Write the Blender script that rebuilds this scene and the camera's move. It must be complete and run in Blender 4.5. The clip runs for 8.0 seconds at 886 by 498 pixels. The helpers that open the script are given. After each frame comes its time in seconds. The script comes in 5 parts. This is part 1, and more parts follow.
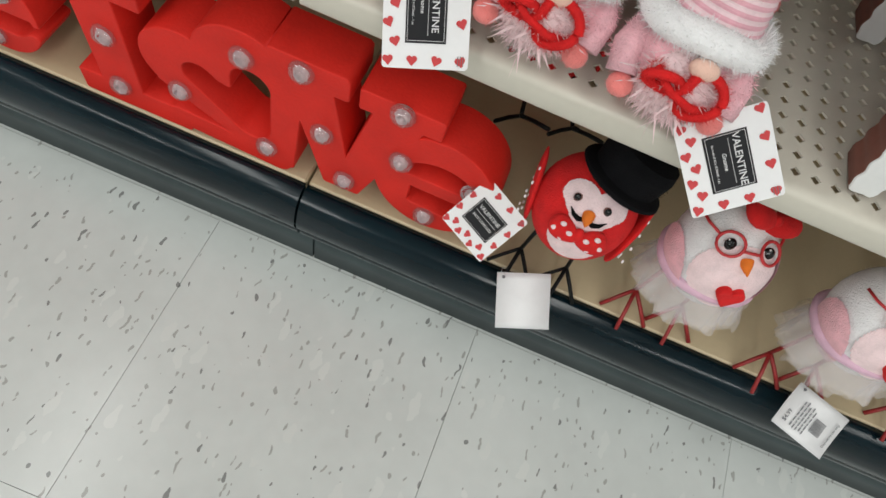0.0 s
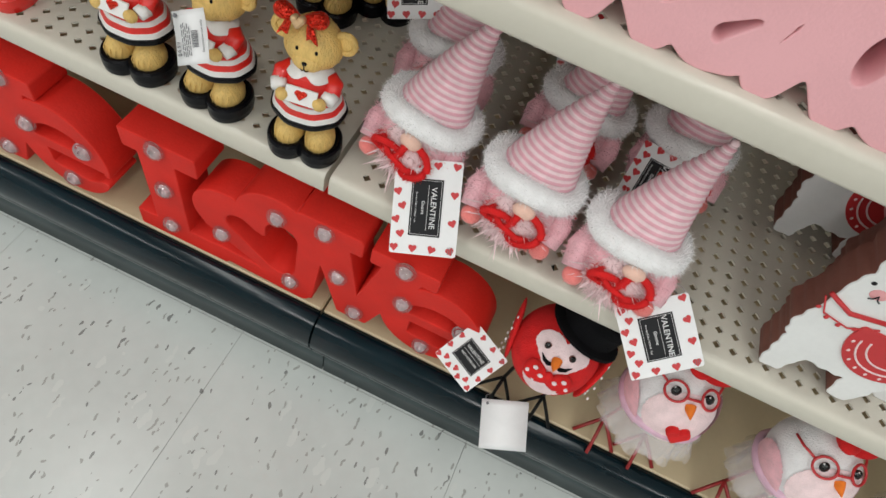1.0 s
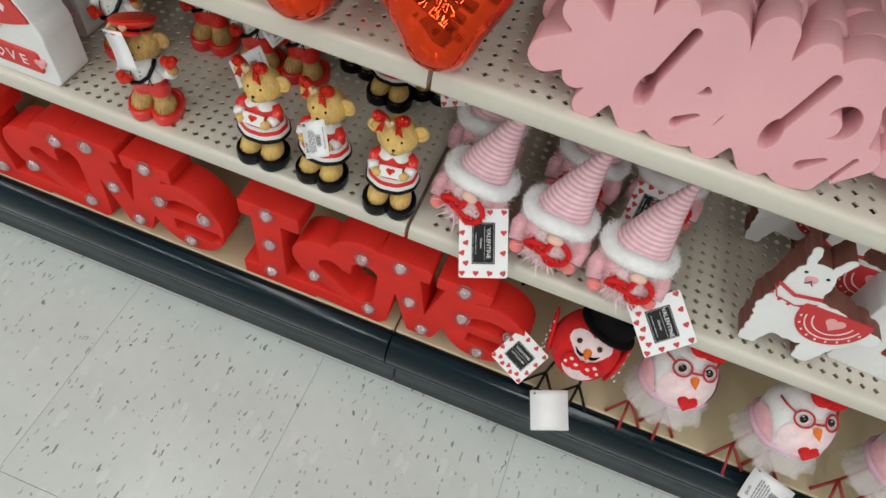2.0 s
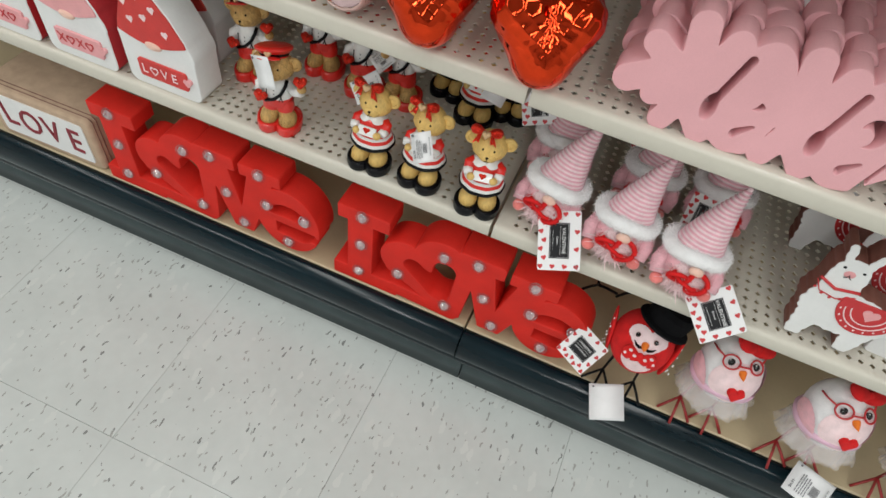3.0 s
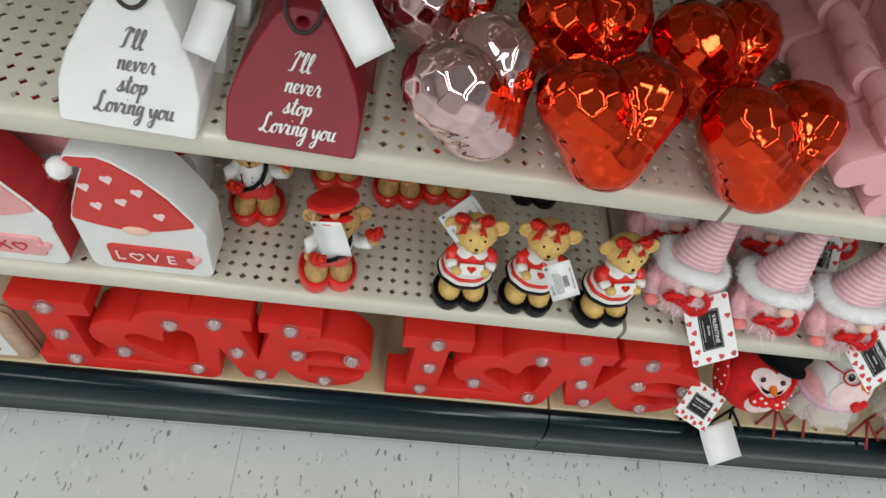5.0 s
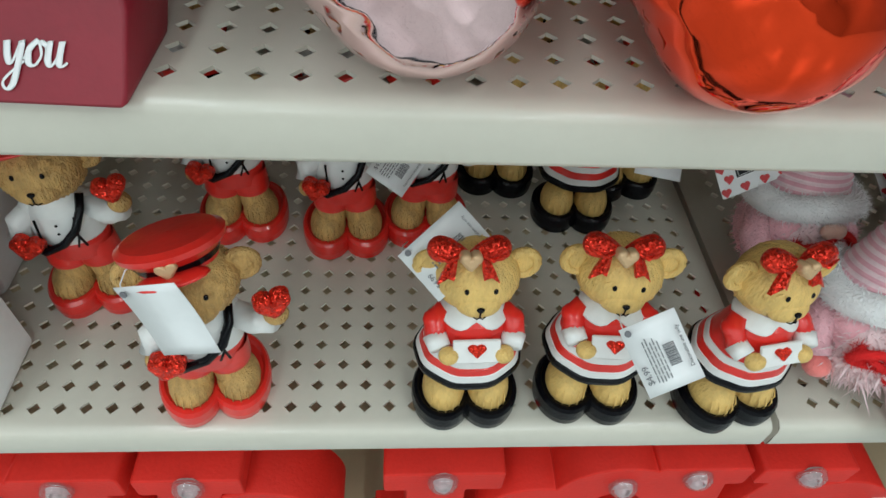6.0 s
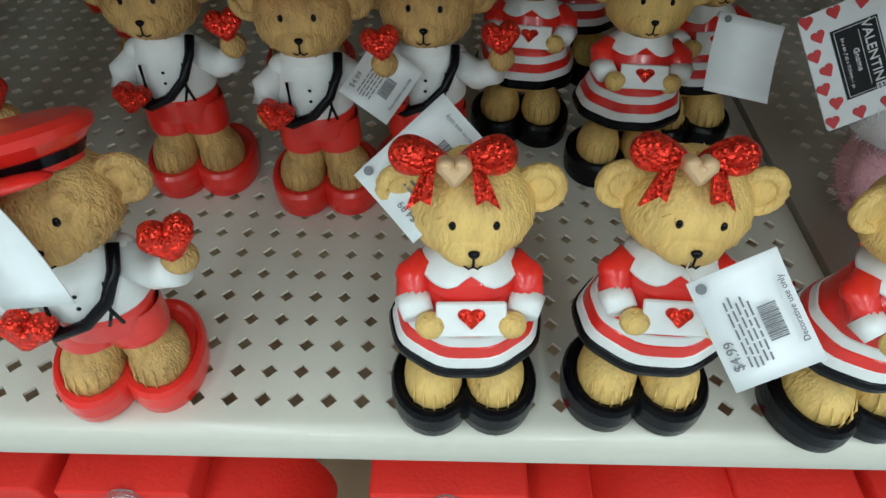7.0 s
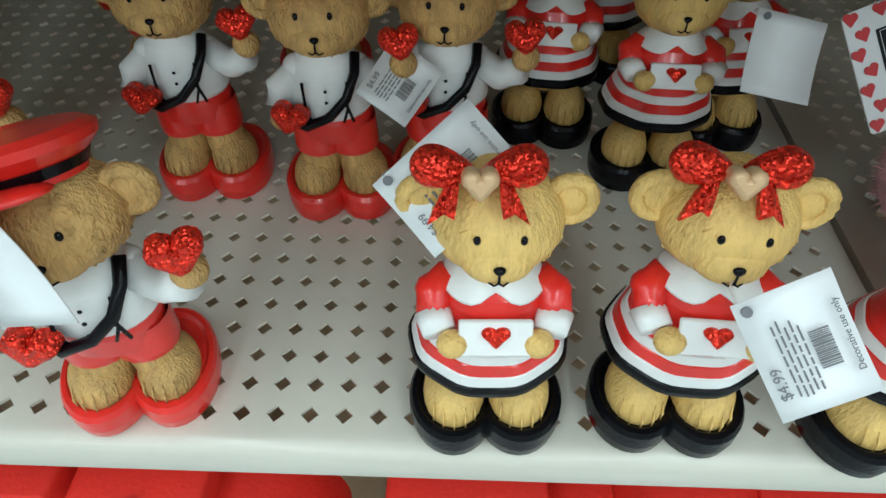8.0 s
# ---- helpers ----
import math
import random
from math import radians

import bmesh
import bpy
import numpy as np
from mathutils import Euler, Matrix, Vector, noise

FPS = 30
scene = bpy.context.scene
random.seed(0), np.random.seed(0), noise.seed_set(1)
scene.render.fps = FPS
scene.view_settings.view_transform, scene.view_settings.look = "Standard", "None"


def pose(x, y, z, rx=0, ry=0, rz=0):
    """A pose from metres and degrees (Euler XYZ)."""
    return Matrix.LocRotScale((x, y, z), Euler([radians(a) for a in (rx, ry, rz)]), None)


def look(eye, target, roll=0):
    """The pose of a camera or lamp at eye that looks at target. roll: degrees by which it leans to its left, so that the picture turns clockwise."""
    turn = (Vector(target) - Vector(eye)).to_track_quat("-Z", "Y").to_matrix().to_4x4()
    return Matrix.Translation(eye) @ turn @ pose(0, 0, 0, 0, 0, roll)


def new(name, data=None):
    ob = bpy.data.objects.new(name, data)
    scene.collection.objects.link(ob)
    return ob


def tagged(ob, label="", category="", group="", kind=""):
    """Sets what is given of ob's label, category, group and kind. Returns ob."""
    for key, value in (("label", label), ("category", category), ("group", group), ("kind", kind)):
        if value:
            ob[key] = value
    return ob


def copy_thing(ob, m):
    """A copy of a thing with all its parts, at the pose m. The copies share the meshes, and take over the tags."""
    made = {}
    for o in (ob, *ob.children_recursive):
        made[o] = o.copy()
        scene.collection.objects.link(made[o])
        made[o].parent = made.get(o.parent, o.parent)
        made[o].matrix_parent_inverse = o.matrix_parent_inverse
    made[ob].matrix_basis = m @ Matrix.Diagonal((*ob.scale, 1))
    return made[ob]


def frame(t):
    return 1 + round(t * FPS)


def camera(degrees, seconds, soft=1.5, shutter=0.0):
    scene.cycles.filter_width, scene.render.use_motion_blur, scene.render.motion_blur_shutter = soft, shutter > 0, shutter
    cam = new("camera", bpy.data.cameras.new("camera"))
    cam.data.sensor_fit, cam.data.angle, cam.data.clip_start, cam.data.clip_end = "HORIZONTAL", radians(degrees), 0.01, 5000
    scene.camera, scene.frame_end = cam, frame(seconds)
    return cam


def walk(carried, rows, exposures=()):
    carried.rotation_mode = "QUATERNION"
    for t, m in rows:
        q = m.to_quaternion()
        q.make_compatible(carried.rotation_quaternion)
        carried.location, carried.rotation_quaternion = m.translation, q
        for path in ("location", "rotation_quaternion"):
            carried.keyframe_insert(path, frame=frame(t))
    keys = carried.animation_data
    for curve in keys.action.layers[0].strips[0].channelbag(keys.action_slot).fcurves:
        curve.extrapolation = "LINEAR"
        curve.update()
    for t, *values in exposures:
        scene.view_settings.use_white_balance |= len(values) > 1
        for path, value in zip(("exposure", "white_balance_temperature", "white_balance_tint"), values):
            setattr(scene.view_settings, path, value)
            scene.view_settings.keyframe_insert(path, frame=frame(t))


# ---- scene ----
cam = camera(69.6, 8.0)
PATH = [
    (0, (0.232, -0.257, 0.653), (0.254, 0.643, -1.134), 24.5),
    (0.5, (0.227, -0.258, 0.656), (0.21, 0.696, -1.101), 23.6),
    (1, (0.222, -0.258, 0.76), (0.121, 0.83, -0.916), 21.1),
    (1.2, (0.226, -0.273, 0.811), (0.064, 0.839, -0.843), 18.9),
    (2.3, (0.192, -0.401, 0.907), (-0.022, 0.744, -0.719), 10.9),
    (2.5, (0.195, -0.427, 0.921), (-0.078, 0.73, -0.688), 10.1),
    (3, (0.171, -0.478, 0.939), (-0.136, 0.713, -0.639), 10.8),
    (3.5, (0.059, -0.496, 0.95), (-0.071, 0.771, -0.592), 13.5),
    (4, (-0.06, -0.488, 0.948), (-0.198, 0.781, -0.591), 10.8),
    (4.5, (-0.128, -0.398, 0.929), (-0.083, 0.782, -0.686), 14.3),
    (5, (-0.159, -0.299, 0.906), (0.073, 0.847, -0.716), 16.0),
    (5.1, (-0.159, -0.292, 0.896), (0.101, 0.886, -0.7), 14.0),
    (5.2, (-0.157, -0.266, 0.878), (0.129, 0.887, -0.731), 13.8),
    (6.3, (-0.089, -0.133, 0.635), (-0.007, 1.236, -0.821), 2.4),
    (6.5, (-0.085, -0.124, 0.618), (-0.048, 1.24, -0.844), 1.9),
    (7, (-0.076, -0.109, 0.601), (-0.078, 1.256, -0.861), 1.1),
    (7.5, (-0.082, -0.101, 0.598), (-0.14, 1.253, -0.873), -0.5),
    (8, (-0.079, -0.097, 0.597), (-0.122, 1.251, -0.88), 0.1),
]
walk(cam, [(t, look(eye, target, roll)) for t, eye, target, roll in PATH], [(0.0, -1.15, 6450, 7), (4.0, -1.12, 6400, 7), (5.2, -1.15, 6300, 5), (6.3, -0.98, 5700, -4), (8.0, -0.76, 5550, -6)])

# ---- light: a shop hall with strip lights in its ceiling, and an added fill row ----
world = bpy.data.worlds.new("world")
scene.world = world
world.use_nodes = True
world.node_tree.nodes["Background"].inputs[0].default_value = (0.9, 0.95, 1.0, 1)
world.node_tree.nodes["Background"].inputs[1].default_value = 0.02
CEIL = 3.1
# the row at y -5.2 is added fill that lights deep under the shelves
for ly, watts in ((-1.35, 61), (-5.2, 118)):
    for lx in (-3.1, -1.05, 1.0, 3.05):
        lamp = bpy.data.lights.new("strip_or_fill_light", "AREA")
        lamp.shape, lamp.size, lamp.size_y = "RECTANGLE", 0.3, 3.0
        lamp.energy, lamp.color = watts, (1.0, 0.995, 0.985)
        ob = new("strip_or_fill_light", lamp)
        ob.matrix_world = pose(lx, ly, CEIL - 0.06)


# ---- materials ----
def mat(name, color, rough=0.6, metal=0.0, var=0.12, scale=30.0, bump=0.15, bscale=260.0, sheen=0.0, stretch=(1, 1, 1), clear=0.0, dist=0.001):
    """Two scales of noise vary the colour, a fine one the relief."""
    m = bpy.data.materials.new(name)
    m.use_nodes = True
    nt = m.node_tree
    N, L = nt.nodes, nt.links
    b = N["Principled BSDF"]
    tc, mp = N.new("ShaderNodeTexCoord"), N.new("ShaderNodeMapping")
    mp.inputs["Scale"].default_value = stretch
    L.new(tc.outputs["Object"], mp.inputs[0])
    n1, n2 = N.new("ShaderNodeTexNoise"), N.new("ShaderNodeTexNoise")
    n1.inputs["Scale"].default_value, n1.inputs["Detail"].default_value = scale, 5
    n2.inputs["Scale"].default_value, n2.inputs["Detail"].default_value = bscale, 3
    L.new(mp.outputs[0], n1.inputs[0]), L.new(mp.outputs[0], n2.inputs[0])
    ramp = N.new("ShaderNodeValToRGB")
    lo = [max(0, c * (1 - var)) for c in color]
    hi = [min(1, c * (1 + var)) for c in color]
    ramp.color_ramp.elements[0].position, ramp.color_ramp.elements[1].position = 0.3, 0.7
    ramp.color_ramp.elements[0].color, ramp.color_ramp.elements[1].color = (*lo, 1), (*hi, 1)
    add = N.new("ShaderNodeMath")
    add.operation = "MULTIPLY_ADD"
    add.inputs[1].default_value = 0.35
    L.new(n2.outputs[0], add.inputs[0]), L.new(n1.outputs[0], add.inputs[2])
    sub = N.new("ShaderNodeMath")
    sub.operation = "SUBTRACT"
    sub.inputs[1].default_value = 0.175
    L.new(add.outputs[0], sub.inputs[0])
    L.new(sub.outputs[0], ramp.inputs[0]), L.new(ramp.outputs[0], b.inputs["Base Color"])
    b.inputs["Roughness"].default_value, b.inputs["Metallic"].default_value = rough, metal
    b.inputs["Sheen Weight"].default_value = sheen
    b.inputs["Coat Weight"].default_value = clear
    if bump:
        bp = N.new("ShaderNodeBump")
        bp.inputs["Strength"].default_value, bp.inputs["Distance"].default_value = bump, dist
        L.new(n2.outputs[0], bp.inputs["Height"]), L.new(bp.outputs[0], b.inputs["Normal"])
    return m


def dented_metal(name, color, rough=0.06, size=58.0):
    """Mirror-like foil with faint wrinkles."""
    m = mat(name, color, rough, 1.0, 0.03, 20, 0, 200)
    N, L = m.node_tree.nodes, m.node_tree.links
    vor, bp, tc = N.new("ShaderNodeTexVoronoi"), N.new("ShaderNodeBump"), N.new("ShaderNodeTexCoord")
    vor.feature = "SMOOTH_F1"
    vor.inputs["Scale"].default_value, vor.inputs["Smoothness"].default_value = size, 0.12
    bp.inputs["Strength"].default_value, bp.inputs["Distance"].default_value = 0.2, 0.0015
    L.new(tc.outputs["Object"], vor.inputs[0]), L.new(vor.outputs["Distance"], bp.inputs["Height"])
    L.new(bp.outputs[0], N["Principled BSDF"].inputs["Normal"])
    return m


def glitter(name, color):
    """Flakes that each tilt their own way."""
    m = mat(name, color, 0.28, 0.7, 0.25, 400, 0, 1500)
    N, L = m.node_tree.nodes, m.node_tree.links
    vor, tc, geo = N.new("ShaderNodeTexVoronoi"), N.new("ShaderNodeTexCoord"), N.new("ShaderNodeNewGeometry")
    vor.inputs["Scale"].default_value = 1500
    sub, mul, add, nrm = (N.new("ShaderNodeVectorMath") for _ in range(4))
    sub.operation, mul.operation, add.operation, nrm.operation = "SUBTRACT", "SCALE", "ADD", "NORMALIZE"
    sub.inputs[1].default_value = (0.5, 0.5, 0.5)
    mul.inputs["Scale"].default_value = 1.5
    L.new(tc.outputs["Object"], vor.inputs[0]), L.new(vor.outputs["Color"], sub.inputs[0])
    L.new(sub.outputs[0], mul.inputs[0]), L.new(mul.outputs[0], add.inputs[0]), L.new(geo.outputs["Normal"], add.inputs[1])
    L.new(add.outputs[0], nrm.inputs[0]), L.new(nrm.outputs[0], N["Principled BSDF"].inputs["Normal"])
    return m


def tile_material():
    """Vinyl composition tile: pale grey with dark and light drawn-out chips, each tile shifted."""
    m = mat("vinyl_tile", (0.58, 0.605, 0.58), 0.24, 0, 0.05, 8, 0.05, 60)
    N, L = m.node_tree.nodes, m.node_tree.links
    b = N["Principled BSDF"]
    old = b.inputs["Base Color"].links[0].from_socket
    geo, info = N.new("ShaderNodeNewGeometry"), N.new("ShaderNodeObjectInfo")
    last = old
    for k, (sc, lim, colour, st, turn) in enumerate(((62, 0.17, (0.24, 0.245, 0.235), (1.6, 0.5, 1), 24), (95, 0.22, (0.37, 0.375, 0.35), (1.5, 0.55, 1), -18), (34, 0.25, (0.62, 0.64, 0.61), (1.5, 0.6, 1), 5))):
        mp, vor, lt, mix, msk, cmp, noi, ml = (N.new("ShaderNode" + q) for q in ("Mapping", "TexVoronoi", "Math", "Mix", "SeparateColor", "Math", "TexNoise", "Mix"))
        mp.inputs["Scale"].default_value = st
        mp.inputs["Rotation"].default_value = (0, 0, radians(turn))
        noi.inputs["Scale"].default_value = 55
        ml.data_type, ml.blend_type = "RGBA", "ADD"
        ml.inputs[0].default_value = 0.02
        L.new(geo.outputs["Position"], noi.inputs[0])
        L.new(geo.outputs["Position"], mp.inputs[0])
        L.new(mp.outputs[0], ml.inputs[6]), L.new(noi.outputs["Color"], ml.inputs[7])
        L.new(ml.outputs[2], vor.inputs[0])
        vor.inputs["Scale"].default_value = sc
        lt.operation, cmp.operation = "LESS_THAN", "GREATER_THAN"
        lt.inputs[1].default_value = lim
        cmp.inputs[1].default_value = (0.62, 0.5, 0.45)[k]
        L.new(vor.outputs["Distance"], lt.inputs[0])
        L.new(vor.outputs["Color"], msk.inputs[0]), L.new(msk.outputs[0], cmp.inputs[0])
        both = N.new("ShaderNodeMath")
        both.operation = "MULTIPLY"
        L.new(lt.outputs[0], both.inputs[0]), L.new(cmp.outputs[0], both.inputs[1])
        mix.data_type = "RGBA"
        L.new(both.outputs[0], mix.inputs[0]), L.new(last, mix.inputs[6])
        mix.inputs[7].default_value = (*colour, 1)
        last = mix.outputs[2]
    L.new(last, b.inputs["Base Color"])
    return m


def clear_plastic(name, color, rough=0.05):
    m = mat(name, color, rough, 0, 0, 10, 0.3, 400)
    b = m.node_tree.nodes["Principled BSDF"]
    b.inputs["Transmission Weight"].default_value, b.inputs["IOR"].default_value = 0.9, 1.45
    return m


def gauze(name, color, alpha):
    """Thin netting: part of the light goes straight through."""
    m = mat(name, color, 0.9, 0, 0.05, 60, 0.2, 900)
    m.node_tree.nodes["Principled BSDF"].inputs["Alpha"].default_value = alpha
    return m


WHITE = mat("white_paint", (0.78, 0.78, 0.77), 0.55, 0, 0.04, 25, 0.12)
PAPER = mat("white_card", (0.8, 0.8, 0.8), 0.5, 0, 0.03, 40, 0.04)
INK = mat("grey_print", (0.16, 0.16, 0.17), 0.7, 0, 0.05)
CARDRED = mat("red_print", (0.55, 0.03, 0.035), 0.5, 0, 0.05)
CARDBLACK = mat("black_print", (0.02, 0.02, 0.022), 0.45, 0, 0.05)
FOAMRED = mat("red_painted_foam", (0.66, 0.02, 0.012), 0.58, 0, 0.1, 22, 0.3, 420)
BULB = clear_plastic("clear_bulb_plastic", (0.95, 0.9, 0.92), 0.08)
BULBIN = mat("bulb_base", (0.75, 0.6, 0.6), 0.35, 0, 0.15, 300)
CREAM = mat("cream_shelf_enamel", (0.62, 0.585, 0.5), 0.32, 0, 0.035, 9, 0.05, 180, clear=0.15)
DECKTAN = mat("tan_deck_enamel", (0.56, 0.455, 0.29), 0.4, 0, 0.05, 9, 0.05, 180)
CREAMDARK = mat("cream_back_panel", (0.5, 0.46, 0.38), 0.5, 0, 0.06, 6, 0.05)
BUMPER = mat("dark_green_rubber", (0.003, 0.012, 0.017), 0.16, 0, 0.35, 14, 0.12, 140, stretch=(0.25, 1, 1))
KICK = mat("grey_kick_plate", (0.045, 0.062, 0.064), 0.5, 0, 0.2, 20, 0.1)
for glossy in (KICK, FOAMRED, BUMPER):
    glossy.node_tree.nodes["Principled BSDF"].inputs["Specular IOR Level"].default_value = 0.28
JOINT = mat("dark_joint", (0.14, 0.14, 0.13), 0.8, 0, 0.2)
TILE = tile_material()
WALL = mat("hall_wall", (0.4, 0.39, 0.38), 0.8, 0, 0.04, 2)
HALLCEIL = mat("hall_ceiling", (0.42, 0.42, 0.42), 0.9, 0, 0.04, 3)
FUR = mat("tan_bear_resin", (0.58, 0.355, 0.12), 0.6, 0, 0.22, 160, 1.0, 700, stretch=(1.5, 1.5, 0.45), dist=0.0016)
YFUR = mat("pale_bear_resin", (0.72, 0.48, 0.15), 0.55, 0, 0.14, 140, 0.8, 600, stretch=(1.5, 1.5, 0.45), dist=0.0012)
RRED = mat("glossy_red_resin", (0.68, 0.02, 0.014), 0.28, 0, 0.12, 60, 0.1, 300, clear=0.3)
RWHITE = mat("white_resin", (0.78, 0.77, 0.75), 0.4, 0, 0.05, 60, 0.2, 250, clear=0.2)
RBLACK = mat("black_resin", (0.003, 0.003, 0.0045), 0.24, 0, 0.2, 80, 0.25, 500)
RBLACK.node_tree.nodes["Principled BSDF"].inputs["Specular IOR Level"].default_value = 0.18
GOLD = mat("gold_resin", (0.6, 0.4, 0.22), 0.45, 0.4, 0.08)
GLIT = glitter("red_glitter", (0.78, 0.035, 0.016))
PINKFOAM = mat("pink_foam", (0.763, 0.396, 0.425), 0.75, 0, 0.05, 14, 0.2, 700)
PLUSHPINK = mat("pink_plush", (0.85, 0.47, 0.52), 0.95, 0, 0.12, 90, 0.9, 700, 0.2)
PLUSHPALE = mat("pale_pink_plush", (0.88, 0.68, 0.69), 0.95, 0, 0.1, 90, 0.9, 700, 0.2)
PLUSHWHITE = mat("white_plush", (0.9, 0.89, 0.89), 0.95, 0, 0.06, 90, 0.9, 700, 0.2)
CORAL = mat("coral_felt", (0.8, 0.22, 0.2), 0.95, 0, 0.1, 120, 0.6, 800, 0.3)
SKIN = mat("peach_felt", (0.78, 0.5, 0.4), 0.95, 0, 0.08, 120, 0.5, 800, 0.3)
REDFELT = mat("red_felt", (0.66, 0.011, 0.012), 0.95, 0, 0.12, 90, 0.8, 700, 0.0)
BLACKFELT = mat("black_felt", (0.006, 0.006, 0.007), 0.95, 0, 0.2, 90, 0.8, 700, 0.0)
ORANGE = mat("orange_felt", (0.85, 0.2, 0.02), 0.9, 0, 0.08, 120, 0.5)
WIREBLACK = mat("black_wire", (0.012, 0.012, 0.012), 0.4, 0, 0.1)
WIRERED = mat("red_wire", (0.3, 0.02, 0.02), 0.45, 0, 0.2, 200)
for matt in (BLACKFELT, WIREBLACK, CARDBLACK):
    matt.node_tree.nodes["Principled BSDF"].inputs["Specular IOR Level"].default_value = 0.12
EYE = mat("black_bead", (0.006, 0.006, 0.006), 0.08, 0, 0)
TULLE = gauze("white_tulle", (0.85, 0.8, 0.8), 0.24)
FOILRED = dented_metal("red_dented_foil", (0.8, 0.06, 0.016))
FOILPINK = dented_metal("pink_dented_foil", (0.84, 0.6, 0.62))
TAN = mat("tan_burlap", (0.5, 0.36, 0.25), 0.9, 0, 0.1, 60, 0.6, 900)
BURGUNDY = mat("burgundy_paint", (0.23, 0.007, 0.02), 0.5, 0, 0.1, 30, 0.12)
DARKRED = mat("dark_red_paint", (0.42, 0.014, 0.02), 0.5, 0, 0.1, 30, 0.12)
PINKPAINT = mat("pink_paint", (0.78, 0.36, 0.37), 0.55, 0, 0.06, 40, 0.12)
WARMRED = mat("warm_red_paint", (0.6, 0.04, 0.035), 0.5, 0, 0.08, 40, 0.12)
LILAC = mat("lilac_ribbon", (0.72, 0.46, 0.58), 0.6, 0, 0.08, 90, 0.3, 600)
BROWN = mat("brown_paint", (0.2, 0.075, 0.055), 0.6, 0, 0.12, 30, 0.2)
CORD = mat("dark_cord", (0.05, 0.04, 0.04), 0.9, 0, 0.2)


# ---- shape helpers ----
class Geo:
    """Collects vertices and faces of one mesh, in its own frame."""

    def __init__(self):
        self.v, self.f, self.k, self.s, self.m = [], [], [], [], Matrix()

    def add(self, verts, faces, mi=0, smooth=True):
        o = len(self.v)
        self.v += [tuple(self.m @ Vector(p)) for p in verts]
        for face in faces:
            self.f.append([o + i for i in face])
            self.k.append(mi)
            self.s.append(smooth)

    def ell(self, c, r, mi=0, nu=20, nv=12, rot=None, warp=None):
        rot = rot or Matrix()
        vs, fs = [], []
        for j in range(nv + 1):
            th = math.pi * j / nv
            for i in range(nu):
                ph = 2 * math.pi * i / nu
                p = Vector((math.sin(th) * math.cos(ph), math.sin(th) * math.sin(ph), math.cos(th)))
                if warp:
                    p = warp(p)
                vs.append(rot @ Vector((p.x * r[0], p.y * r[1], p.z * r[2])) + Vector(c))
        for j in range(nv):
            for i in range(nu):
                i2 = (i + 1) % nu
                fs.append((j * nu + i, (j + 1) * nu + i, (j + 1) * nu + i2, j * nu + i2))
        self.add(vs, fs, mi)

    def tube(self, pts, rad, mi=0, n=8, closed=False):
        pts = [Vector(p) for p in pts]
        c = len(pts)
        rads = rad if isinstance(rad, (list, tuple)) else [rad] * c
        vs, fs = [], []
        up = Vector((0.13, 0.21, 0.97))
        for i, p in enumerate(pts):
            a, b = pts[(i - 1) % c if closed else max(0, i - 1)], pts[(i + 1) % c if closed else min(c - 1, i + 1)]
            d = (b - a).normalized()
            s = d.cross(up)
            if s.length < 0.05:
                s = d.cross(Vector((1, 0, 0)))
            s.normalize()
            w = s.cross(d)
            for q in range(n):
                an = 2 * math.pi * q / n
                vs.append(p + (s * math.cos(an) + w * math.sin(an)) * rads[i])
        for i in range(c if closed else c - 1):
            for q in range(n):
                q2, i2 = (q + 1) % n, (i + 1) % c
                fs.append((i * n + q, i * n + q2, i2 * n + q2, i2 * n + q))
        if not closed:
            fs += [tuple(range(n))[::-1], tuple((c - 1) * n + q for q in range(n))]
        self.add(vs, fs, mi)

    def lathe(self, prof, mis, c=(0, 0, 0), sx=1.0, sy=1.0, n=28, wave=0.0, waves=7):
        """prof: (radius, height) rows; mis: a material for each band."""
        for j in range(len(prof) - 1):
            vs = []
            for r, z in prof[j:j + 2]:
                for i in range(n):
                    a = 2 * math.pi * i / n
                    rr = r * (1 + wave * math.sin(waves * a))
                    vs.append((c[0] + rr * sx * math.cos(a), c[1] + rr * sy * math.sin(a), c[2] + z))
            fs = [(i, (i + 1) % n, n + (i + 1) % n, n + i) for i in range(n)]
            self.add(vs, fs, mis[j] if isinstance(mis, (list, tuple)) else mis)

    def box(self, c, size, mi=0, ch=0.001):
        """A box with chamfered edges."""
        h = [s / 2 for s in size]
        ch = min(ch, *h)
        vs, idx = [], {}
        for sx in (-1, 1):
            for sy in (-1, 1):
                for sz in (-1, 1):
                    for ax in range(3):
                        p = [sx * (h[0] - ch), sy * (h[1] - ch), sz * (h[2] - ch)]
                        p[ax] = (sx, sy, sz)[ax] * h[ax]
                        idx[(sx, sy, sz, ax)] = len(vs)
                        vs.append((c[0] + p[0], c[1] + p[1], c[2] + p[2]))
        fs = []
        for ax in range(3):
            u, w = [a for a in range(3) if a != ax]
            for s in (-1, 1):
                q = []
                for a, b in ((-1, -1), (1, -1), (1, 1), (-1, 1)):
                    k = [0, 0, 0]
                    k[ax], k[u], k[w] = s, a, b
                    q.append(idx[(*k, ax)])
                fs.append(q if (s > 0) == (ax != 1) else q[::-1])
            for a in (-1, 1):
                for b in (-1, 1):
                    q = []
                    for e, face in ((-1, u), (1, u), (1, w), (-1, w)):
                        k = [0, 0, 0]
                        k[ax], k[u], k[w] = e, a, b
                        q.append(idx[(*k, face)])
                    fs.append(q if (a * b > 0) == (ax == 1) else q[::-1])
